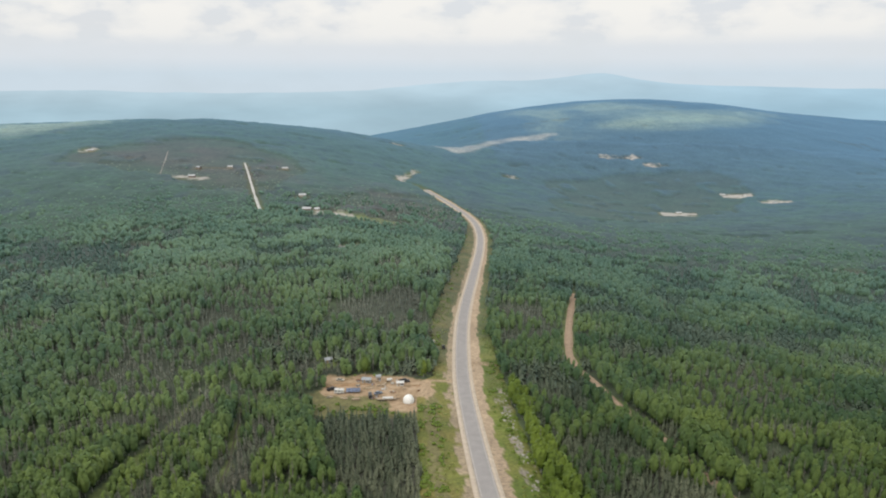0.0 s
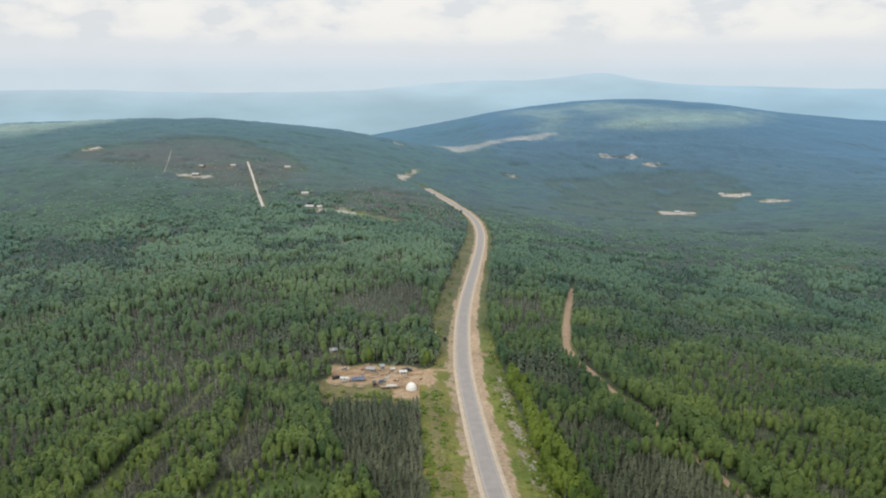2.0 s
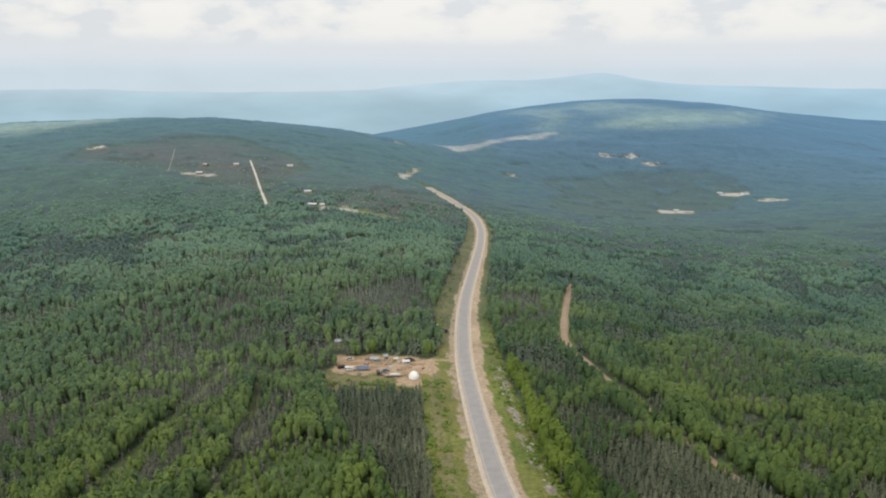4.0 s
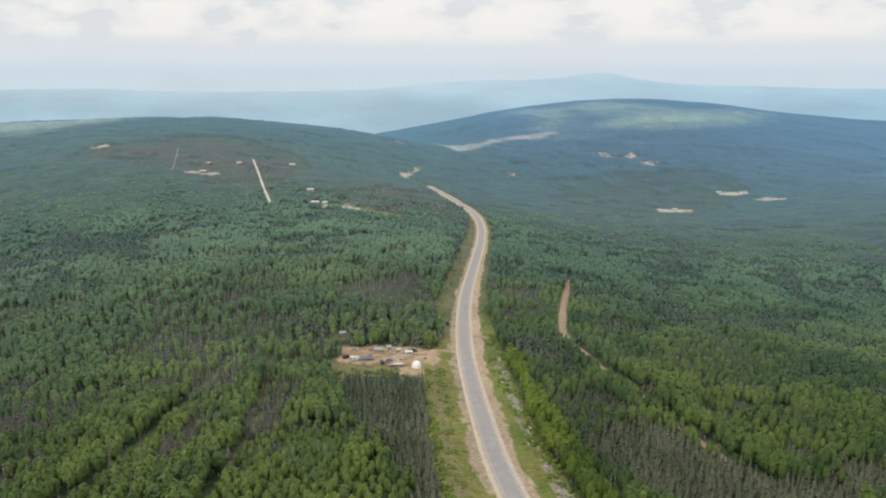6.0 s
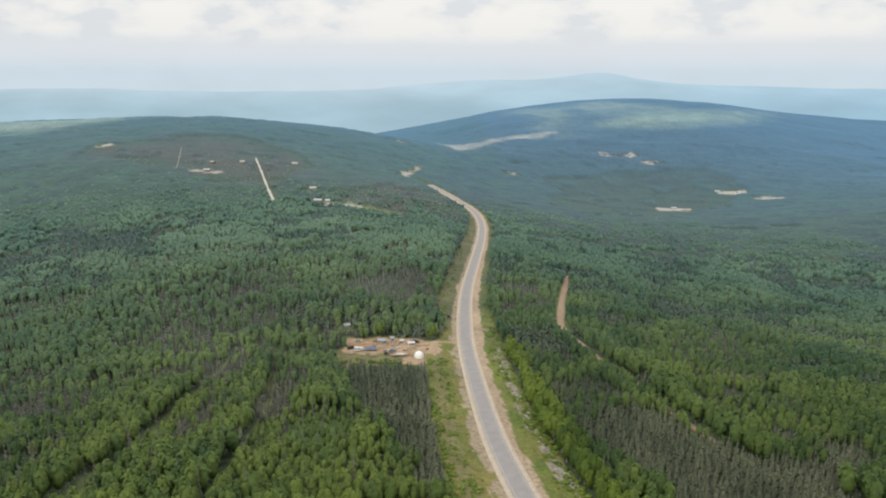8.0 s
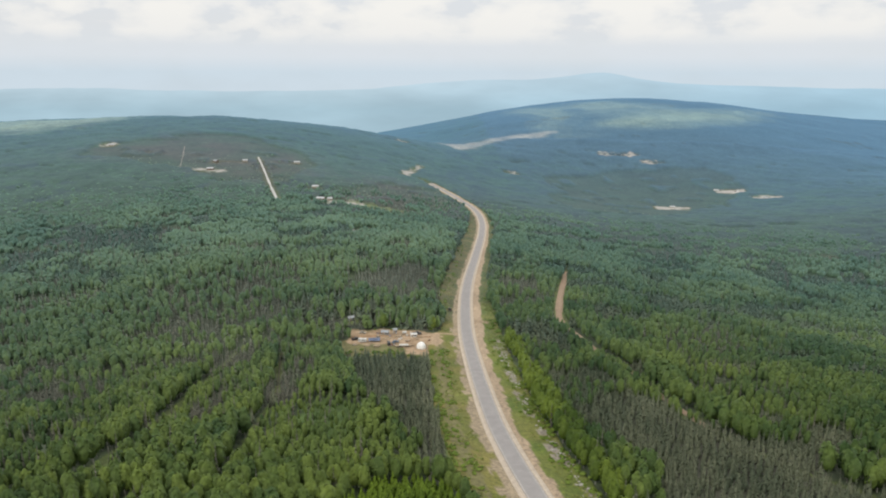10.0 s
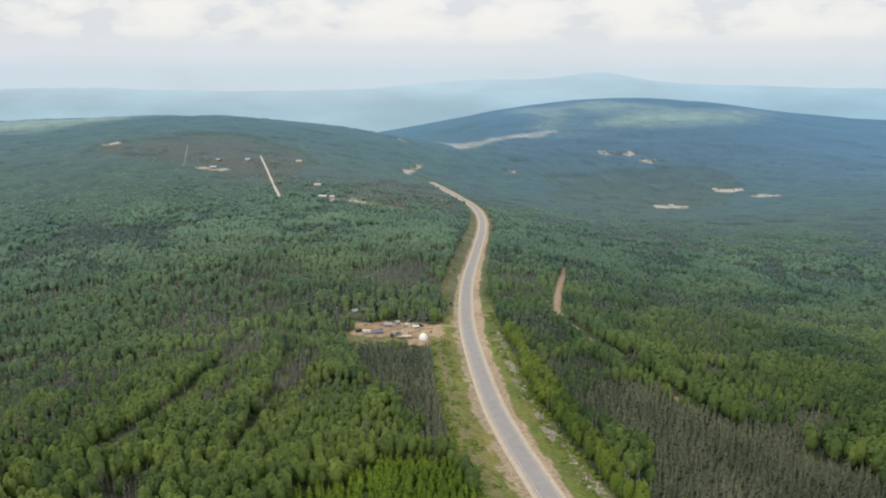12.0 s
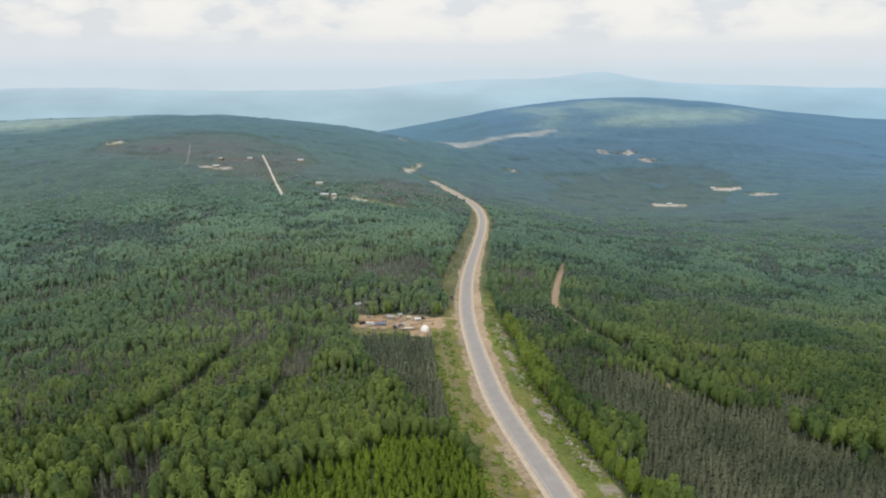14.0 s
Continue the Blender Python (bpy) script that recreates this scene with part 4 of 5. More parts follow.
# ---- verge growth and stones ----


def scatter_along(line, y0, y1, o0, o1, count, seed, keep=0.0, size=9.0):
    """Random places in a band beside a line."""
    g = np.random.default_rng(seed)
    t = np.gradient(line, axis=0)
    t /= np.linalg.norm(t, axis=1, keepdims=True)
    ok = np.where((line[:, 1] > y0) & (line[:, 1] < y1))[0]
    i = g.choice(ok, count)
    o = g.uniform(o0, o1, count)
    x = line[i, 0] + o * t[i, 1] + g.uniform(-1.5, 1.5, count)
    y = line[i, 1] - o * t[i, 0] + g.uniform(-1.5, 1.5, count)
    p = np.stack([x, y, bench(line[i], x, y, o) + 0.3], 1)
    return p[value_noise(x, y, size, seed) > keep]


bush = [join((crown_birch(14, 1.0, 0.75, 0.4, 0.9, 1.2, (4, 6)), 0)) for _ in range(5)]
tuft = [join((crown_birch(6, 1.0, 0.9, 0.6, 2.2, 1.2, (3, 5)), 0)) for _ in range(4)]
M_SHRUB = foliage("shrub_leaves", (0.085, 0.14, 0.018), (0.165, 0.225, 0.036))
M_GRASS = foliage("verge_grass", (0.11, 0.15, 0.02), (0.22, 0.23, 0.06))
groups = [scatter_along(ROAD, 90, 335, -17.5, -13.5, 180, 91, 0.5, 7), scatter_along(ROAD, 90, 360, 13.5, 17.5, 150, 92, 0.5, 8),
          scatter_along(ROAD, 90, 420, -24, -21, 300, 93, 0.4), scatter_along(ROAD, 90, 420, 19.5, 22, 240, 94, 0.45),
          scatter_along(ROAD, 350, 900, -23, -14, 260, 95, 0.5), scatter_along(ROAD, 350, 900, 15, 21, 220, 96, 0.5)]
g = np.random.default_rng(99)
x, y = g.uniform(-70, -6, 420), g.uniform(290, 330, 420)
ok = inside(x, y, MEAD_FRONT) & ~inside(x, y, CAMP) & (value_noise(x, y, 6, 77) > 0.4)
groups.append(np.stack([x, y, height(x, y)], 1)[ok])
x, y = g.uniform(-62, 0, 260), g.uniform(302, 356, 260)
ok = inside(x, y, CAMP) & (value_noise(x, y, 8, 78) > 0.72)
groups.append(np.stack([x, y, height(x, y)], 1)[ok])
p = np.vstack(groups)
p = p[~((p[:, 1] > 312) & (p[:, 1] < 350) & (p[:, 0] < 6))]
forest("verge_shrubs", [(bush, p, (a := rng.uniform(0.6, 1.4, len(p))), a * rng.uniform(0.9, 1.3, len(p)))], [M_SHRUB], "low green shrubs along the highway verge")
p = np.vstack([scatter_along(ROAD, 90, 520, -22, -11, 1100, 97, 0.45, 5), scatter_along(ROAD, 90, 520, 12.5, 21, 900, 98, 0.45, 5)])
p = p[~((p[:, 1] > 314) & (p[:, 1] < 350) & (p[:, 0] < 6))]
forest("verge_grass", [(tuft, p, (a := rng.uniform(0.2, 0.45, len(p))), rng.uniform(0.5, 1.1, len(p)))], [M_GRASS], "rough grass and weeds on the highway verge")


def stone_mesh(seed):
    g = random.Random(seed)
    bm = bmesh.new()
    bmesh.ops.create_icosphere(bm, subdivisions=1, radius=1.0)
    for v in bm.verts:
        v.co *= g.uniform(0.7, 1.15)
        v.co.z *= 0.6
    me = bpy.data.meshes.new("boulder")
    bm.to_mesh(me)
    bm.free()
    me.materials.append(M_ROCK)
    return me


stones = [stone_mesh(k) for k in range(7)]
spots = np.vstack([scatter_along(ROAD, 225, 325, 16.5, 20, 40, 101), scatter_along(ROAD, 118, 146, 16.5, 21, 34, 102), scatter_along(ROAD, 150, 215, 18.5, 21.5, 22, 103)])
for p in spots:
    ob = tagged(new("boulder", stones[int(rng.integers(0, 7))]), "pale grey boulder half sunk in the grassy verge", "boulder", "boulders along the verge")
    r = rng.uniform(0.35, 0.95)
    ob.matrix_world = Matrix.LocRotScale(Vector((p[0], p[1], p[2] + 0.05)), Euler((0, 0, rng.uniform(0, 6.28))), Vector((r * rng.uniform(0.8, 1.5), r, r * 0.8)))
g_v, g_f, base = [], [], 0
cube = np.array([(-1, -1, -.6), (1, -1, -.6), (1, 1, -.6), (-1, 1, -.6), (-.7, -.7, .7), (.7, -.7, .6), (.6, .7, .8), (-.7, .6, .6)])
sides = np.array([(3, 2, 1, 0), (4, 5, 6, 7), (0, 1, 5, 4), (1, 2, 6, 5), (2, 3, 7, 6), (3, 0, 4, 7)])
for p in np.vstack([scatter_along(ROAD, 220, 330, 16.5, 20.5, 260, 104, 0.5), scatter_along(ROAD, 105, 215, 17.5, 21.5, 220, 105, 0.55)]):
    r = rng.uniform(0.12, 0.45)
    g_v.append(cube * (r * rng.uniform(0.8, 1.3, (8, 3))) + p)
    g_f.append(sides + base)
    base += 8
tagged(new("rubble", mesh_from("rubble", np.vstack(g_v), np.vstack(g_f), mats=[M_ROCK])), "pale broken rubble strewn along the verge", "rubble", kind="stuff")

# ---- things people brought ----


def part(name, bm, mat, parent, label=""):
    """Links a bmesh as one mesh object under a thing or a part."""
    me = bpy.data.meshes.new(name)
    bm.to_mesh(me)
    bm.free()
    me.materials.append(mat)
    ob = new(name, me)
    ob.parent = parent
    if label:
        ob["label"] = label
    return ob


def box(w, d, h, at=(0, 0, 0), bevel=0.03, taper=1.0, turn=None, bm=None):
    """A bevelled block that stands on at; taper narrows its top."""
    bm = bm or bmesh.new()
    made = bmesh.ops.create_cube(bm, size=1.0)["verts"]
    for v in made:
        k = taper if v.co.z > 0 else 1.0
        v.co = Vector((v.co.x * w * k, v.co.y * d * k, (v.co.z + 0.5) * h))
        if turn:
            v.co = turn @ v.co
        v.co += Vector(at)
    if bevel:
        bmesh.ops.bevel(bm, geom=list({e for v in made for e in v.link_edges}), offset=bevel, segments=2, affect="EDGES", profile=0.6)
    return bm


def drum(r, h, at=(0, 0, 0), sides=14, axis="Z", top=1.0, bm=None):
    """A cylinder, upright or lying."""
    bm = bm or bmesh.new()
    made = bmesh.ops.create_cone(bm, cap_ends=True, segments=sides, radius1=r, radius2=r * top, depth=h)["verts"]
    spin = {"Z": Matrix(), "Y": Matrix.Rotation(math.pi / 2, 4, "X"), "X": Matrix.Rotation(math.pi / 2, 4, "Y")}[axis]
    for v in made:
        v.co = spin @ v.co + Vector(at)
    return bm


def thing(name, x, y, turn, label, category, group="", sink=0.0):
    ob = tagged(new(name), label, category, group)
    ob.matrix_world = pose(x, y, float(height(x, y)) + 0.02 - sink, 0, 0, turn)
    return ob


def paint(name, rgb, rough=0.45, metal=0.0):
    return material(name, rgb, (0.85, 1.08), 1.5, rough, 0.05, metal=metal)


M_TYRE, M_RIM = material("tyre_rubber", (0.03, 0.03, 0.03), (0.8, 1.2), 4.0, 0.9), paint("steel_rim", (0.45, 0.45, 0.45), 0.4, 0.8)
M_GLASS, M_CHROME = paint("dark_window", (0.03, 0.04, 0.05), 0.12), paint("bare_steel", (0.5, 0.5, 0.5), 0.35, 0.9)
M_RED, M_LAMP = paint("red_lens", (0.4, 0.03, 0.02), 0.3), paint("clear_lens", (0.75, 0.75, 0.72), 0.2)
M_WHITE, M_BLACK = paint("white_paint", (0.62, 0.615, 0.59)), paint("black_paint", (0.025, 0.026, 0.028), 0.3)
M_CREAM = paint("weathered_cream_paint", (0.42, 0.385, 0.32))
M_BLUE, M_GREY = paint("blue_tarpaulin", (0.26, 0.31, 0.44), 0.6), paint("grey_sheet_steel", (0.36, 0.38, 0.40), 0.5, 0.4)
M_PLANK, M_RUST = material("weathered_planks", (0.38, 0.30, 0.21), (0.7, 1.15), 2.0), material("rusty_steel", (0.24, 0.13, 0.08), (0.6, 1.3), 2.5)
M_EARTH, M_CANVAS = material("dug_earth", (0.30, 0.195, 0.11), (0.7, 1.2), 0.9, 0.95, 0.5), material("white_canvas", (0.82, 0.81, 0.78), (0.92, 1.04), 0.8, 0.7, 0.1)
M_DARKWOOD, M_LIGHTROOF = material("dark_log_wall", (0.16, 0.12, 0.09), (0.7, 1.2), 1.5), paint("pale_steel_roof", (0.46, 0.47, 0.48), 0.45, 0.2)


def wheel(parent, x, y, r=0.38):
    tyre = part("wheel", drum(r, 0.26, (x, y, r), 18, "Y"), M_TYRE, parent)
    part("rim", drum(r * 0.6, 0.28, (x, y, r), 12, "Y"), M_RIM, tyre)


def pickup(x, y, turn, body, label, bed=True):
    """A pickup or van: lower body, cab with windows, wheels, lamps and bumpers."""
    t = thing("pickup_truck" if bed else "van", x, y, turn, label, "vehicle")
    part("body", box(5.4, 1.9, 0.75, (0, 0, 0.42), 0.12, 0.97), body, t)
    cab = part("cab", box(2.3 if bed else 4.2, 1.75, 0.8 if bed else 1.1, (0.15 if bed else -0.5, 0, 1.12), 0.15, 0.84), body, t)
    part("windscreen", box(0.06, 1.35, 0.5, (1.2 if bed else 1.45, 0, 1.24), 0.02, turn=Matrix.Rotation(-0.45, 3, "Y")), M_GLASS, cab)
    for s in (-1, 1):
        part("side_window", box(1.7 if bed else 3.0, 0.04, 0.4, (0.1 if bed else -0.4, s * 0.8, 1.32), 0.02), M_GLASS, cab)
        part("headlight", box(0.08, 0.32, 0.18, (2.68, s * 0.66, 0.8), 0.03), M_LAMP, t)
        part("taillight", box(0.06, 0.16, 0.34, (-2.69, s * 0.82, 0.74), 0.02), M_RED, t)
        for ax in (-1.65, 1.7):
            wheel(t, ax, s * 0.85)
    if bed:
        for s in (-1, 1):
            part("bed_side", box(1.75, 0.1, 0.3, (-1.75, s * 0.86, 1.14), 0.03), body, t)
        part("tailgate", box(0.1, 1.8, 0.32, (-2.6, 0, 1.12), 0.03), body, t)
    for ax in (-2.75, 2.75):
        part("bumper", box(0.16, 1.8, 0.2, (ax, 0, 0.48), 0.05), M_CHROME, t)
    return t


def dome_tent(x, y, r, h):
    """A white dome of sewn gores on a ring, with a door flap."""
    t = thing("dome_tent", x, y, 0, "round white canvas dome tent on the sandy lot", "tent")
    part("base_ring", drum(r * 1.01, 0.3, (0, 0, 0.1), 32), M_PLANK, t)
    gores = 16
    for g in range(gores):
        bm = bmesh.new()
        rows = []
        for k in range(9):
            a = k / 8 * math.pi / 2
            bulge = 1.0 + 0.02 * math.sin(a * 2)
            rows.append([bm.verts.new((r * math.cos(a) * bulge * c * math.cos(p), r * math.cos(a) * bulge * c * math.sin(p), 0.2 + h * math.sin(a)))
                         for p, c in ((2 * math.pi * g / gores + 0.004, 1.0), (2 * math.pi * (g + 0.5) / gores, 1.025), (2 * math.pi * (g + 1) / gores - 0.004, 1.0))])
        for lo, hi in zip(rows, rows[1:]):
            for i in range(2):
                bm.faces.new((lo[i], lo[i + 1], hi[i + 1], hi[i]))
        for f in bm.faces:
            f.smooth = True
        part("panel", bm, M_CANVAS, t)
    part("door_flap", box(1.3, 0.12, 2.0, (1.9, -r * 0.72, 0.2), 0.04, 0.9, turn=Matrix.Rotation(0.7, 3, "Z")), M_CANVAS, t)
    part("vent_cap", drum(0.5, 0.2, (0, 0, h + 0.25), 16, top=0.6), M_CANVAS, t)


def flatbed(x, y, turn):
    """A flatbed trailer with a plank deck."""
    t = thing("flatbed_trailer", x, y, turn, "long low flatbed trailer with grey plank deck", "trailer")
    for s in (-1, 1):
        part("frame_rail", box(9.5, 0.18, 0.25, (0, s * 0.9, 0.75), 0.02), M_BLACK, t)
        for ax in (-2.6, -1.6):
            wheel(t, ax, s * 1.1, 0.4)
    for k in range(8):
        part("deck_plank", box(9.5, 0.27, 0.07, (0, -1.02 + k * 0.292, 1.0), 0.01), M_PLANK, t)
    part("drawbar", box(2.0, 0.14, 0.16, (5.6, 0, 0.72), 0.02), M_BLACK, t)
    part("headboard", box(0.1, 2.3, 0.8, (4.7, 0, 1.05), 0.02), M_BLACK, t)
    load = thing("sheet_stack", x + 0.6, y + 0.1, turn, "white sheets strapped down on the trailer", "building material")
    load.location.z += 1.07
    for k in range(3):
        part("sheet", box(5.2, 1.5, 0.16, (0, 0, k * 0.19), 0.02), M_WHITE, load)
    for ax in (-1.6, 1.6):
        part("strap", box(0.1, 1.54, 0.6, (ax, 0, 0.0), 0.01), M_RUST, load)


def tarp_shelter(x, y, turn):
    """A ridge shelter under a blue tarpaulin."""
    t = thing("tarp_shelter", x, y, turn, "low ridge shelter under a blue tarpaulin", "shelter")
    for s in (-1, 1):
        bm = bmesh.new()
        grid = [[bm.verts.new((-3.6 + 7.2 * i / 8, s * 2.1 * k / 4, 2.3 - 1.2 * k / 4 - 0.12 * math.sin(i * 1.57) ** 2 * (k > 0))) for i in range(9)] for k in range(5)]
        for a, b in zip(grid, grid[1:]):
            for i in range(8):
                bm.faces.new((a[i], a[i + 1], b[i + 1], b[i]))
        bmesh.ops.solidify(bm, geom=bm.faces[:], thickness=0.03)
        part("tarpaulin", bm, M_BLUE, t)
        for ax in (-3.4, 0, 3.4):
            part("post", drum(0.06, 1.3, (ax, s * 1.95, 0.6), 8), M_PLANK, t)
    part("ridge_pole", drum(0.06, 7.4, (0, 0, 2.22), 8, "X"), M_PLANK, t)
    for ax in (-3.4, 3.4):
        part("post", drum(0.06, 2.3, (ax, 0, 1.1), 8), M_PLANK, t)


def hut(name, x, y, turn, w, d, h, pitch, wall, roof, label, category="building", chimney=False):
    """A small gabled building: four walls, two roof slopes, a door, windows with frames."""
    t = thing(name, x, y, turn, label, category, sink=0.35)
    h += 0.35
    for s in (-1, 1):
        part("wall", box(w, 0.16, h, (0, s * (d / 2 - 0.08), 0), 0.02), wall, t)
        bm = bmesh.new()
        front = [bm.verts.new((s * w / 2, a, b)) for a, b in ((-d / 2, 0), (d / 2, 0), (d / 2, h), (0, h + pitch), (-d / 2, h))]
        back = [bm.verts.new((s * (w / 2 - 0.15), v.co.y, v.co.z)) for v in front]
        bm.faces.new(front), bm.faces.new(back[::-1])
        for i in range(5):
            bm.faces.new((front[i], back[i], back[(i + 1) % 5], front[(i + 1) % 5]))
        bmesh.ops.recalc_face_normals(bm, faces=bm.faces[:])
        part("gable_wall", bm, wall, t)
        run = math.hypot(d / 2 + 0.4, pitch)
        slope = Matrix.Rotation(-s * math.atan2(pitch, d / 2), 3, "X")
        part("roof_slope", box(w + 0.8, run, 0.12, (0, s * (d / 4 + 0.12), h + pitch / 2 - 0.08), 0.02, turn=slope), roof, t)
    part("ridge_cap", box(w + 0.85, 0.35, 0.1, (0, 0, h + pitch + 0.02), 0.03), roof, t)
    part("door", box(0.95, 0.1, 2.0, (-w * 0.2, -d / 2 - 0.03, 0.35), 0.02), M_PLANK, t)
    for ax in (0.12, 0.34):
        win = part("window", box(1.0, 0.08, 0.9, (w * ax, -d / 2 - 0.03, h * 0.45), 0.02), M_WHITE, t)
        part("pane", box(0.82, 0.05, 0.72, (w * ax, -d / 2 - 0.06, h * 0.45 + 0.09), 0.0), M_GLASS, win)
    if chimney:
        part("chimney", drum(0.14, 1.6, (w * 0.25, d * 0.2, h + pitch), 10), M_GREY, t)
    return t


def earth_bank(x, y, turn, length, width, high, label):
    """A long heap of dug earth with a lumpy crest."""
    bm = bmesh.new()
    n_u, n_v = 22, 9
    rows = []
    for i in range(n_u):
        u = i / (n_u - 1)
        row = []
        for j in range(n_v):
            v = j / (n_v - 1)
            z = high * math.sin(math.pi * u) ** 0.5 * math.sin(math.pi * v) * (0.7 + 0.6 * noise.noise((u * 7 + x, v * 3, 1.3)))
            row.append(bm.verts.new(((u - 0.5) * length, (v - 0.5) * width * (0.8 + 0.3 * noise.noise((u * 5, y, 0))), z - 0.15)))
        rows.append(row)
    for a, b in zip(rows, rows[1:]):
        for j in range(n_v - 1):
            f = bm.faces.new((a[j], b[j], b[j + 1], a[j + 1]))
            f.smooth = True
    me = bpy.data.meshes.new("earth_bank")
    bm.to_mesh(me)
    bm.free()
    me.materials.append(M_EARTH)
    ob = tagged(new("earth_bank", me), label, "earth heap")
    ob.matrix_world = pose(x, y, float(height(x, y)), 0, 0, turn)


def lumber(x, y, turn, rows, length, label):
    """Stacked boards on bearers."""
    t = thing("lumber_stack", x, y, turn, label, "building material", "lumber stacks in the camp")
    for ax in (-length * 0.3, length * 0.3):
        part("bearer", box(0.12, 1.4, 0.12, (ax, 0, 0), 0.01), M_DARKWOOD, t)
    for k in range(rows):
        for j in range(4):
            part("board", box(length * random.uniform(0.9, 1.0), 0.3, 0.14, (random.uniform(-0.1, 0.1), -0.52 + j * 0.345, 0.12 + k * 0.16), 0.01), M_PLANK, t)


def barrel(x, y, mat, label):
    t = thing("barrel", x, y, 0, label, "barrel", "barrels in the camp")
    part("drum", drum(0.3, 0.88, (0, 0, 0.44), 16), mat, t)
    for z in (0.3, 0.6):
        part("hoop", drum(0.32, 0.05, (0, 0, z), 16), mat, t)
    part("lid", drum(0.27, 0.03, (0, 0, 0.9), 16), M_GREY, t)


def tank(x, y, turn):
    t = thing("fuel_tank", x, y, turn, "white cylindrical tank lying on a steel cradle", "tank")
    part("shell", drum(0.7, 2.6, (0, 0, 1.2), 20, "X"), M_WHITE, t)
    part("filler_cap", drum(0.12, 0.16, (0.4, 0, 1.95), 10), M_GREY, t)
    for ax in (-0.9, 0.9):
        part("cradle", box(0.14, 1.3, 0.75, (ax, 0, 0), 0.02, 0.8), M_RUST, t)


def camper(x, y, turn, skin, colour):
    """A white travel trailer."""
    t = thing("travel_trailer", x, y, turn, "small " + colour + " travel trailer parked on sand", "trailer")
    part("body", box(5.0, 2.2, 2.0, (0, 0, 0.5), 0.22, 0.96), skin, t)
    for s in (-1, 1):
        wheel(t, -0.3, s * 0.98, 0.34)
        for ax in (-1.5, 0.3):
            part("window", box(0.9, 0.05, 0.6, (ax, s * 1.08, 1.5), 0.02), M_GLASS, t)
    part("door", box(0.7, 0.06, 1.6, (1.6, -1.08, 0.62), 0.02), M_GREY, t)
    part("drawbar", box(1.4, 0.1, 0.12, (3.0, 0, 0.5), 0.02), M_BLACK, t)
    part("roof_vent", box(0.5, 0.5, 0.16, (0.4, 0, 2.5), 0.04), M_GREY, t)


def crate(x, y, turn, w, d, h, mat, label):
    """A planked box with a lid and corner battens."""
    t = thing("crate", x, y, turn, label, "crate", "crates in the camp")
    part("body", box(w, d, h, (0, 0, 0), 0.02), mat, t)
    part("lid", box(w + 0.08, d + 0.08, 0.08, (0, 0, h), 0.02), M_PLANK, t)
    for a in (-1, 1):
        for b in (-1, 1):
            part("batten", box(0.1, 0.1, h, (a * w / 2, b * d / 2, 0), 0.01), M_DARKWOOD, t)


def scrap_heap(x, y, turn, size, mats, label):
    """Sheets, beams and drums thrown on a heap."""
    g = random.Random(int(abs(x * 7 + y)))
    t = thing("scrap_heap", x, y, turn, label, "scrap heap")
    for k in range(14):
        tilt = Matrix.Rotation(g.uniform(-0.45, 0.45), 3, "X") @ Matrix.Rotation(g.uniform(-0.4, 0.4), 3, "Y") @ Matrix.Rotation(g.uniform(0, 3.1), 3, "Z")
        at = (g.uniform(-1, 1) * size, g.uniform(-0.6, 0.6) * size, g.uniform(0.0, 0.35) * size)
        if k % 3:
            part("sheet", box(g.uniform(0.8, 1.9), g.uniform(0.5, 1.1), 0.06, at, 0.01, turn=tilt), g.choice(mats), t)
        else:
            part("beam", box(g.uniform(1.5, 3.0), 0.16, 0.16, at, 0.02, turn=tilt), g.choice(mats), t)


def sedan(x, y, turn, body, label):
    """A car: lower body, glazed cabin with a roof, wheels and lamps."""
    t = thing("car", x, y, turn, label, "car")
    part("body", box(4.5, 1.75, 0.62, (0, 0, 0.32), 0.14, 0.96), body, t)
    cabin = part("cabin", box(2.4, 1.5, 0.55, (-0.2, 0, 0.92), 0.1, 0.78), M_GLASS, t)
    part("roof", box(1.75, 1.15, 0.08, (-0.2, 0, 1.44), 0.03), body, cabin)
    for s in (-1, 1):
        part("headlight", box(0.07, 0.34, 0.14, (2.2, s * 0.58, 0.68), 0.03), M_LAMP, t)
        part("taillight", box(0.07, 0.3, 0.14, (-2.2, s * 0.58, 0.7), 0.03), M_RED, t)
        for ax in (-1.35, 1.4):
            wheel(t, ax, s * 0.78, 0.32)


M_SLATE = paint("slate_blue_paint", (0.16, 0.20, 0.26))
sedan(-33.0, 324.8, 25, M_SLATE, "slate blue car parked among scrap on the lot")
sedan(-55.0, 344.0, -15, M_CREAM, "cream car parked below the sand bank")
scrap_heap(-34.5, 319.0, 10, 1.7, (M_RUST, M_GREY, M_PLANK), "heap of rusty sheet and beams beside the trailer")
scrap_heap(-30.5, 331.0, -20, 1.5, (M_GREY, M_WHITE, M_PLANK), "heap of pale sheets and boards on sand")
scrap_heap(-45.0, 343.5, 40, 1.6, (M_GREY, M_PLANK, M_RUST), "scrap sheets and boards thrown against the bank")
scrap_heap(-25.5, 327.0, 5, 1.2, (M_WHITE, M_PLANK, M_RUST), "scattered boards and white sheets on sand")
scrap_heap(-56.5, 321.5, 12, 1.2, (M_PLANK, M_GREY), "old boards lying in grass at the lot's edge")
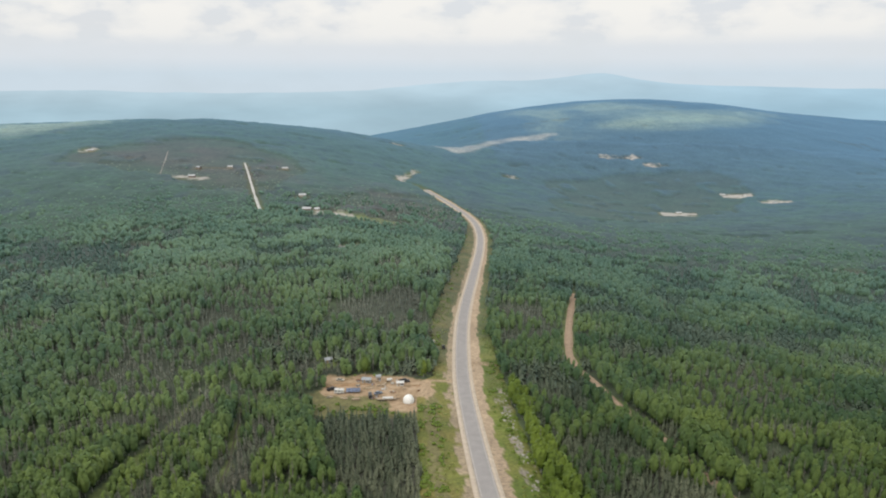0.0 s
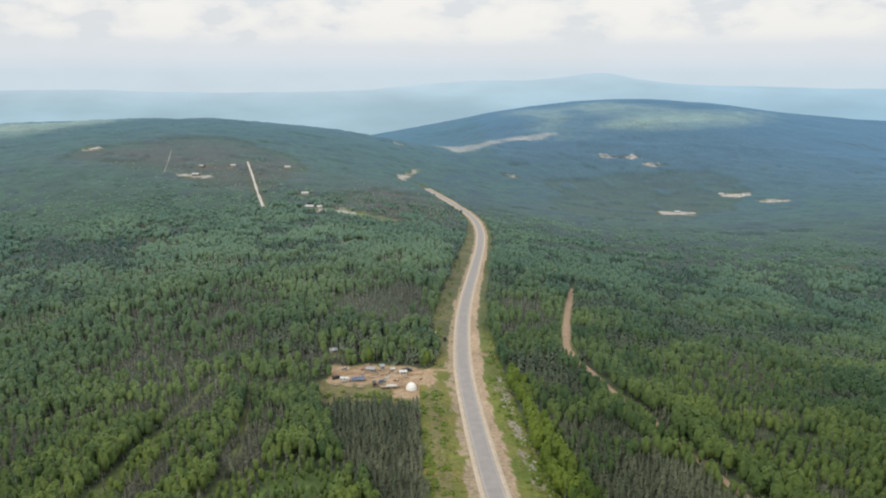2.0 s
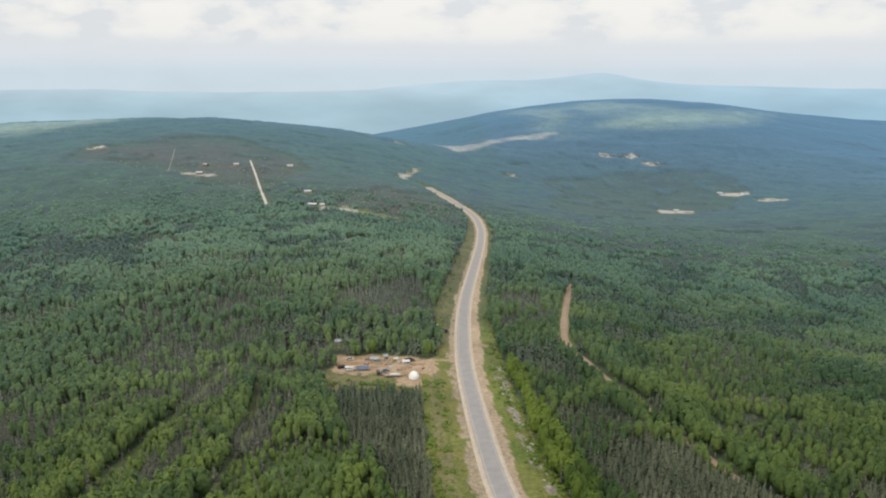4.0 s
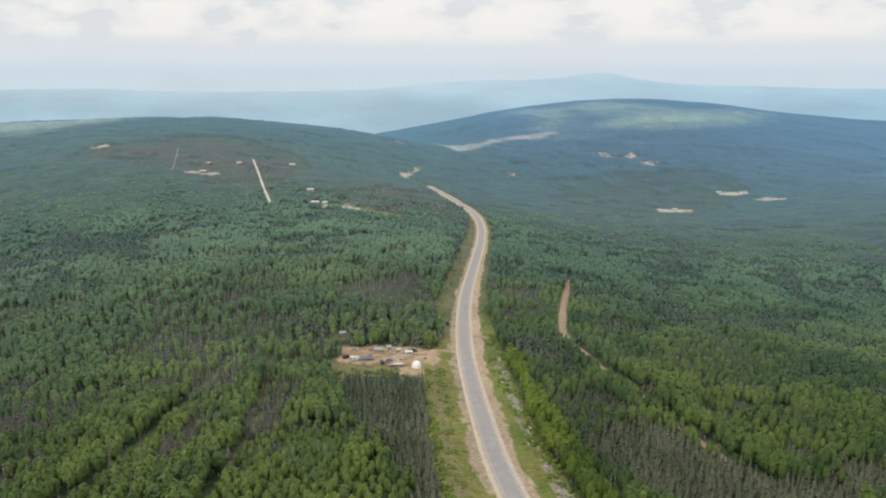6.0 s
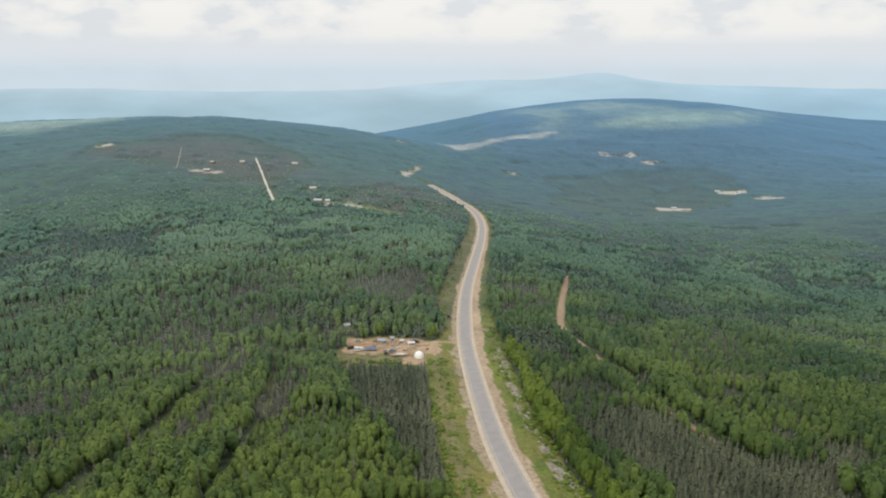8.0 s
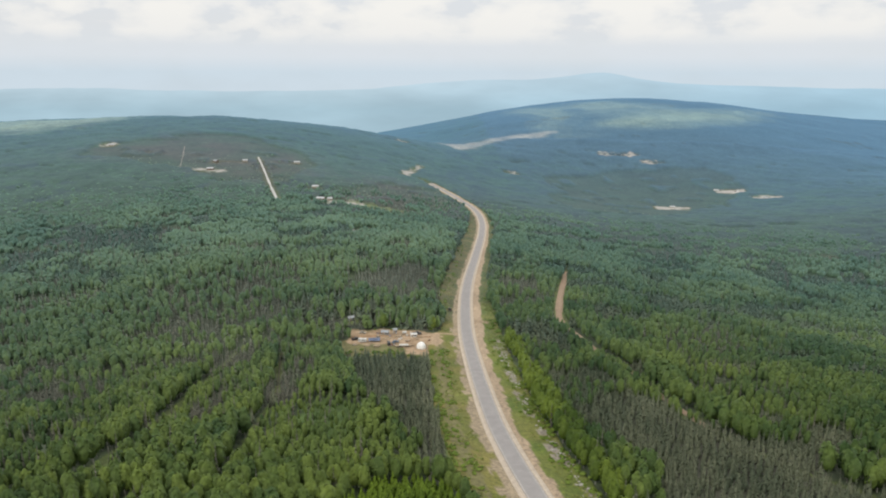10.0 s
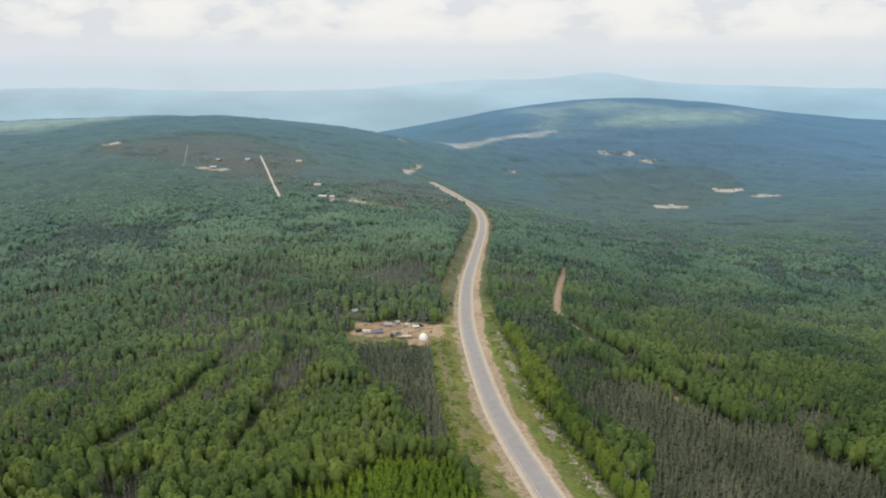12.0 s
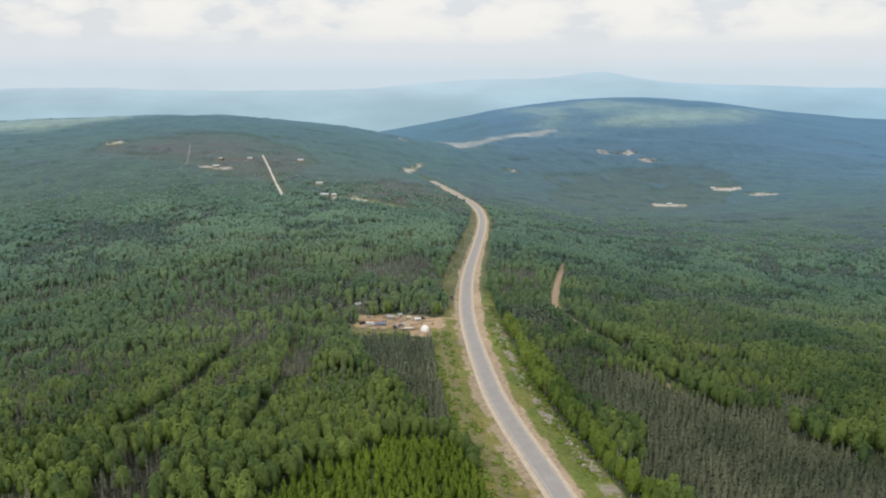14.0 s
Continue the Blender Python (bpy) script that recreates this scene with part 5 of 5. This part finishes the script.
for x, y, turn, w, d, h, m, c in ((-26.8, 339.0, 12, 1.6, 1.2, 1.1, M_WHITE, "white"), (-33.5, 335.2, -20, 1.4, 1.1, 0.9, M_PLANK, "weathered wooden"), (-44.5, 336.0, 30, 1.5, 1.3, 1.0, M_GREY, "grey"),
                                  (-12.5, 329.0, 8, 1.3, 1.0, 0.9, M_RUST, "rust-brown"), (-37.5, 326.5, 50, 1.2, 1.0, 0.8, M_WHITE, "white"), (-20.0, 331.0, -8, 1.5, 1.1, 0.8, M_PLANK, "weathered wooden")):
    crate(x, y, turn, w, d, h, m, c + " storage crate standing on bare sand")
dome_tent(-17.0, 314.5, 2.75, 3.6)
flatbed(-28.0, 316.5, 4)
pickup(-36.5, 320.5, 100, M_BLACK, "dark van parked beside the trailer on sand", bed=False)
tarp_shelter(-46.0, 328.0, 6)
camper(-53.0, 326.5, -4, M_WHITE, "white")
pickup(-57.5, 331.0, 20, M_BLACK, "black pickup truck parked at the edge of the sandy lot")
pickup(-20.5, 341.5, 8, M_BLACK, "black pickup truck backed up to a white trailer")
hut("shed", -22.5, 336.8, 5, 3.6, 2.4, 1.9, 0.5, M_WHITE, M_WHITE, "small white shed on the sandy lot", "shed")
hut("shed", -40.5, 341.0, -8, 4.4, 3.0, 2.2, 0.7, M_GREY, M_GREY, "grey sheet steel shed under the trees", "shed")
hut("shed", -34.5, 343.0, 12, 2.2, 1.8, 3.0, 0.5, M_LIGHTROOF, M_GREY, "tall narrow pale shed beside the lot", "shed")
hut("shed", -66.0, 372.0, 25, 3.8, 2.8, 2.2, 0.8, M_GREY, M_GREY, "grey shed among birches behind the camp", "shed")
earth_bank(-50.0, 337.5, 6, 24, 4.5, 1.5, "orange-brown bank of dug sand behind the shelter")
earth_bank(-13.5, 336.5, -10, 6.5, 2.6, 0.9, "brown earth heap on the sandy lot")
lumber(-43.5, 317.5, 8, 4, 4.0, "weathered lumber stack on bearers in low grass")
lumber(-49.5, 319.0, -6, 3, 3.6, "weathered lumber stack on bearers in low grass")
lumber(-31.0, 337.0, 70, 4, 4.2, "weathered lumber stack beside the sheds")
lumber(-38.0, 332.5, 15, 2, 4.8, "low pile of boards on bare sand")
tank(-28.5, 342.0, 15)
for x, y, m, c in ((-37.2, 337.2, M_BLUE, "blue"), (-36.3, 337.9, M_RUST, "rusty"), (-24.6, 343.6, M_WHITE, "white"), (-30.2, 334.0, M_WHITE, "white"), (-32.6, 321.0, M_RUST, "rusty"), (-33.5, 320.4, M_BLUE, "blue")):
    barrel(x, y, m, c + " steel barrel standing on sand")
pickup(0.3, 398.5, 95, M_BLACK, "black pickup truck stopped beside the highway")
camper(-7.5, 405.0, 20, M_CREAM, "cream")

# cabins on the hill and in the valley
for x, y, w, d, turn, wall, roof, text in ((-688, 1365, 15, 9, 15, M_CREAM, M_LIGHTROOF, "white house with pale steel roof"), (-399, 1100, 14, 9, 5, M_DARKWOOD, M_LIGHTROOF, "long dark cabin with pale roof"),
                                           (-418, 1188, 11, 8, -20, M_DARKWOOD, M_GREY, "dark cabin with grey roof"), (-375, 1222, 12, 8, 30, M_CREAM, M_LIGHTROOF, "white cabin with pale roof"),
                                           (-292, 1284, 15, 9, 8, M_CREAM, M_LIGHTROOF, "white house with pale steel roof"), (-205, 1002, 14, 9, 12, M_CREAM, M_LIGHTROOF, "white cabin among spruces"),
                                           (-178, 896, 16, 9, -12, M_DARKWOOD, M_LIGHTROOF, "dark house with wide pale steel roof"), (-166, 899, 9, 7, 20, M_CREAM, M_LIGHTROOF, "small white outbuilding"),
                                           (-599, 1760, 26, 14, 6, M_GREY, M_GREY, "large grey lodge on the hilltop"), (907, 1843, 20, 12, 20, M_CREAM, M_LIGHTROOF, "white house in the valley"),
                                           (700, 1722, 18, 11, -10, M_CREAM, M_LIGHTROOF, "pale building on a cleared lot"), (745, 1700, 16, 10, 35, M_DARKWOOD, M_LIGHTROOF, "dark building with pale roof"),
                                           (505, 1465, 16, 10, 5, M_CREAM, M_LIGHTROOF, "pale building on bare ground"), (770, 1592, 14, 9, -25, M_CREAM, M_GREY, "white building with grey roof"),
                                           (540, 2120, 26, 13, 5, M_CREAM, M_LIGHTROOF, "large pale building in the far valley"), (564, 2002, 16, 10, 5, M_CREAM, M_LIGHTROOF, "pale building in the far valley")):
    hut("cabin", x, y, turn, w * 0.72, d * 0.72, 2.8, 1.7, wall, roof, text + " in a forest clearing", "house", chimney=True)
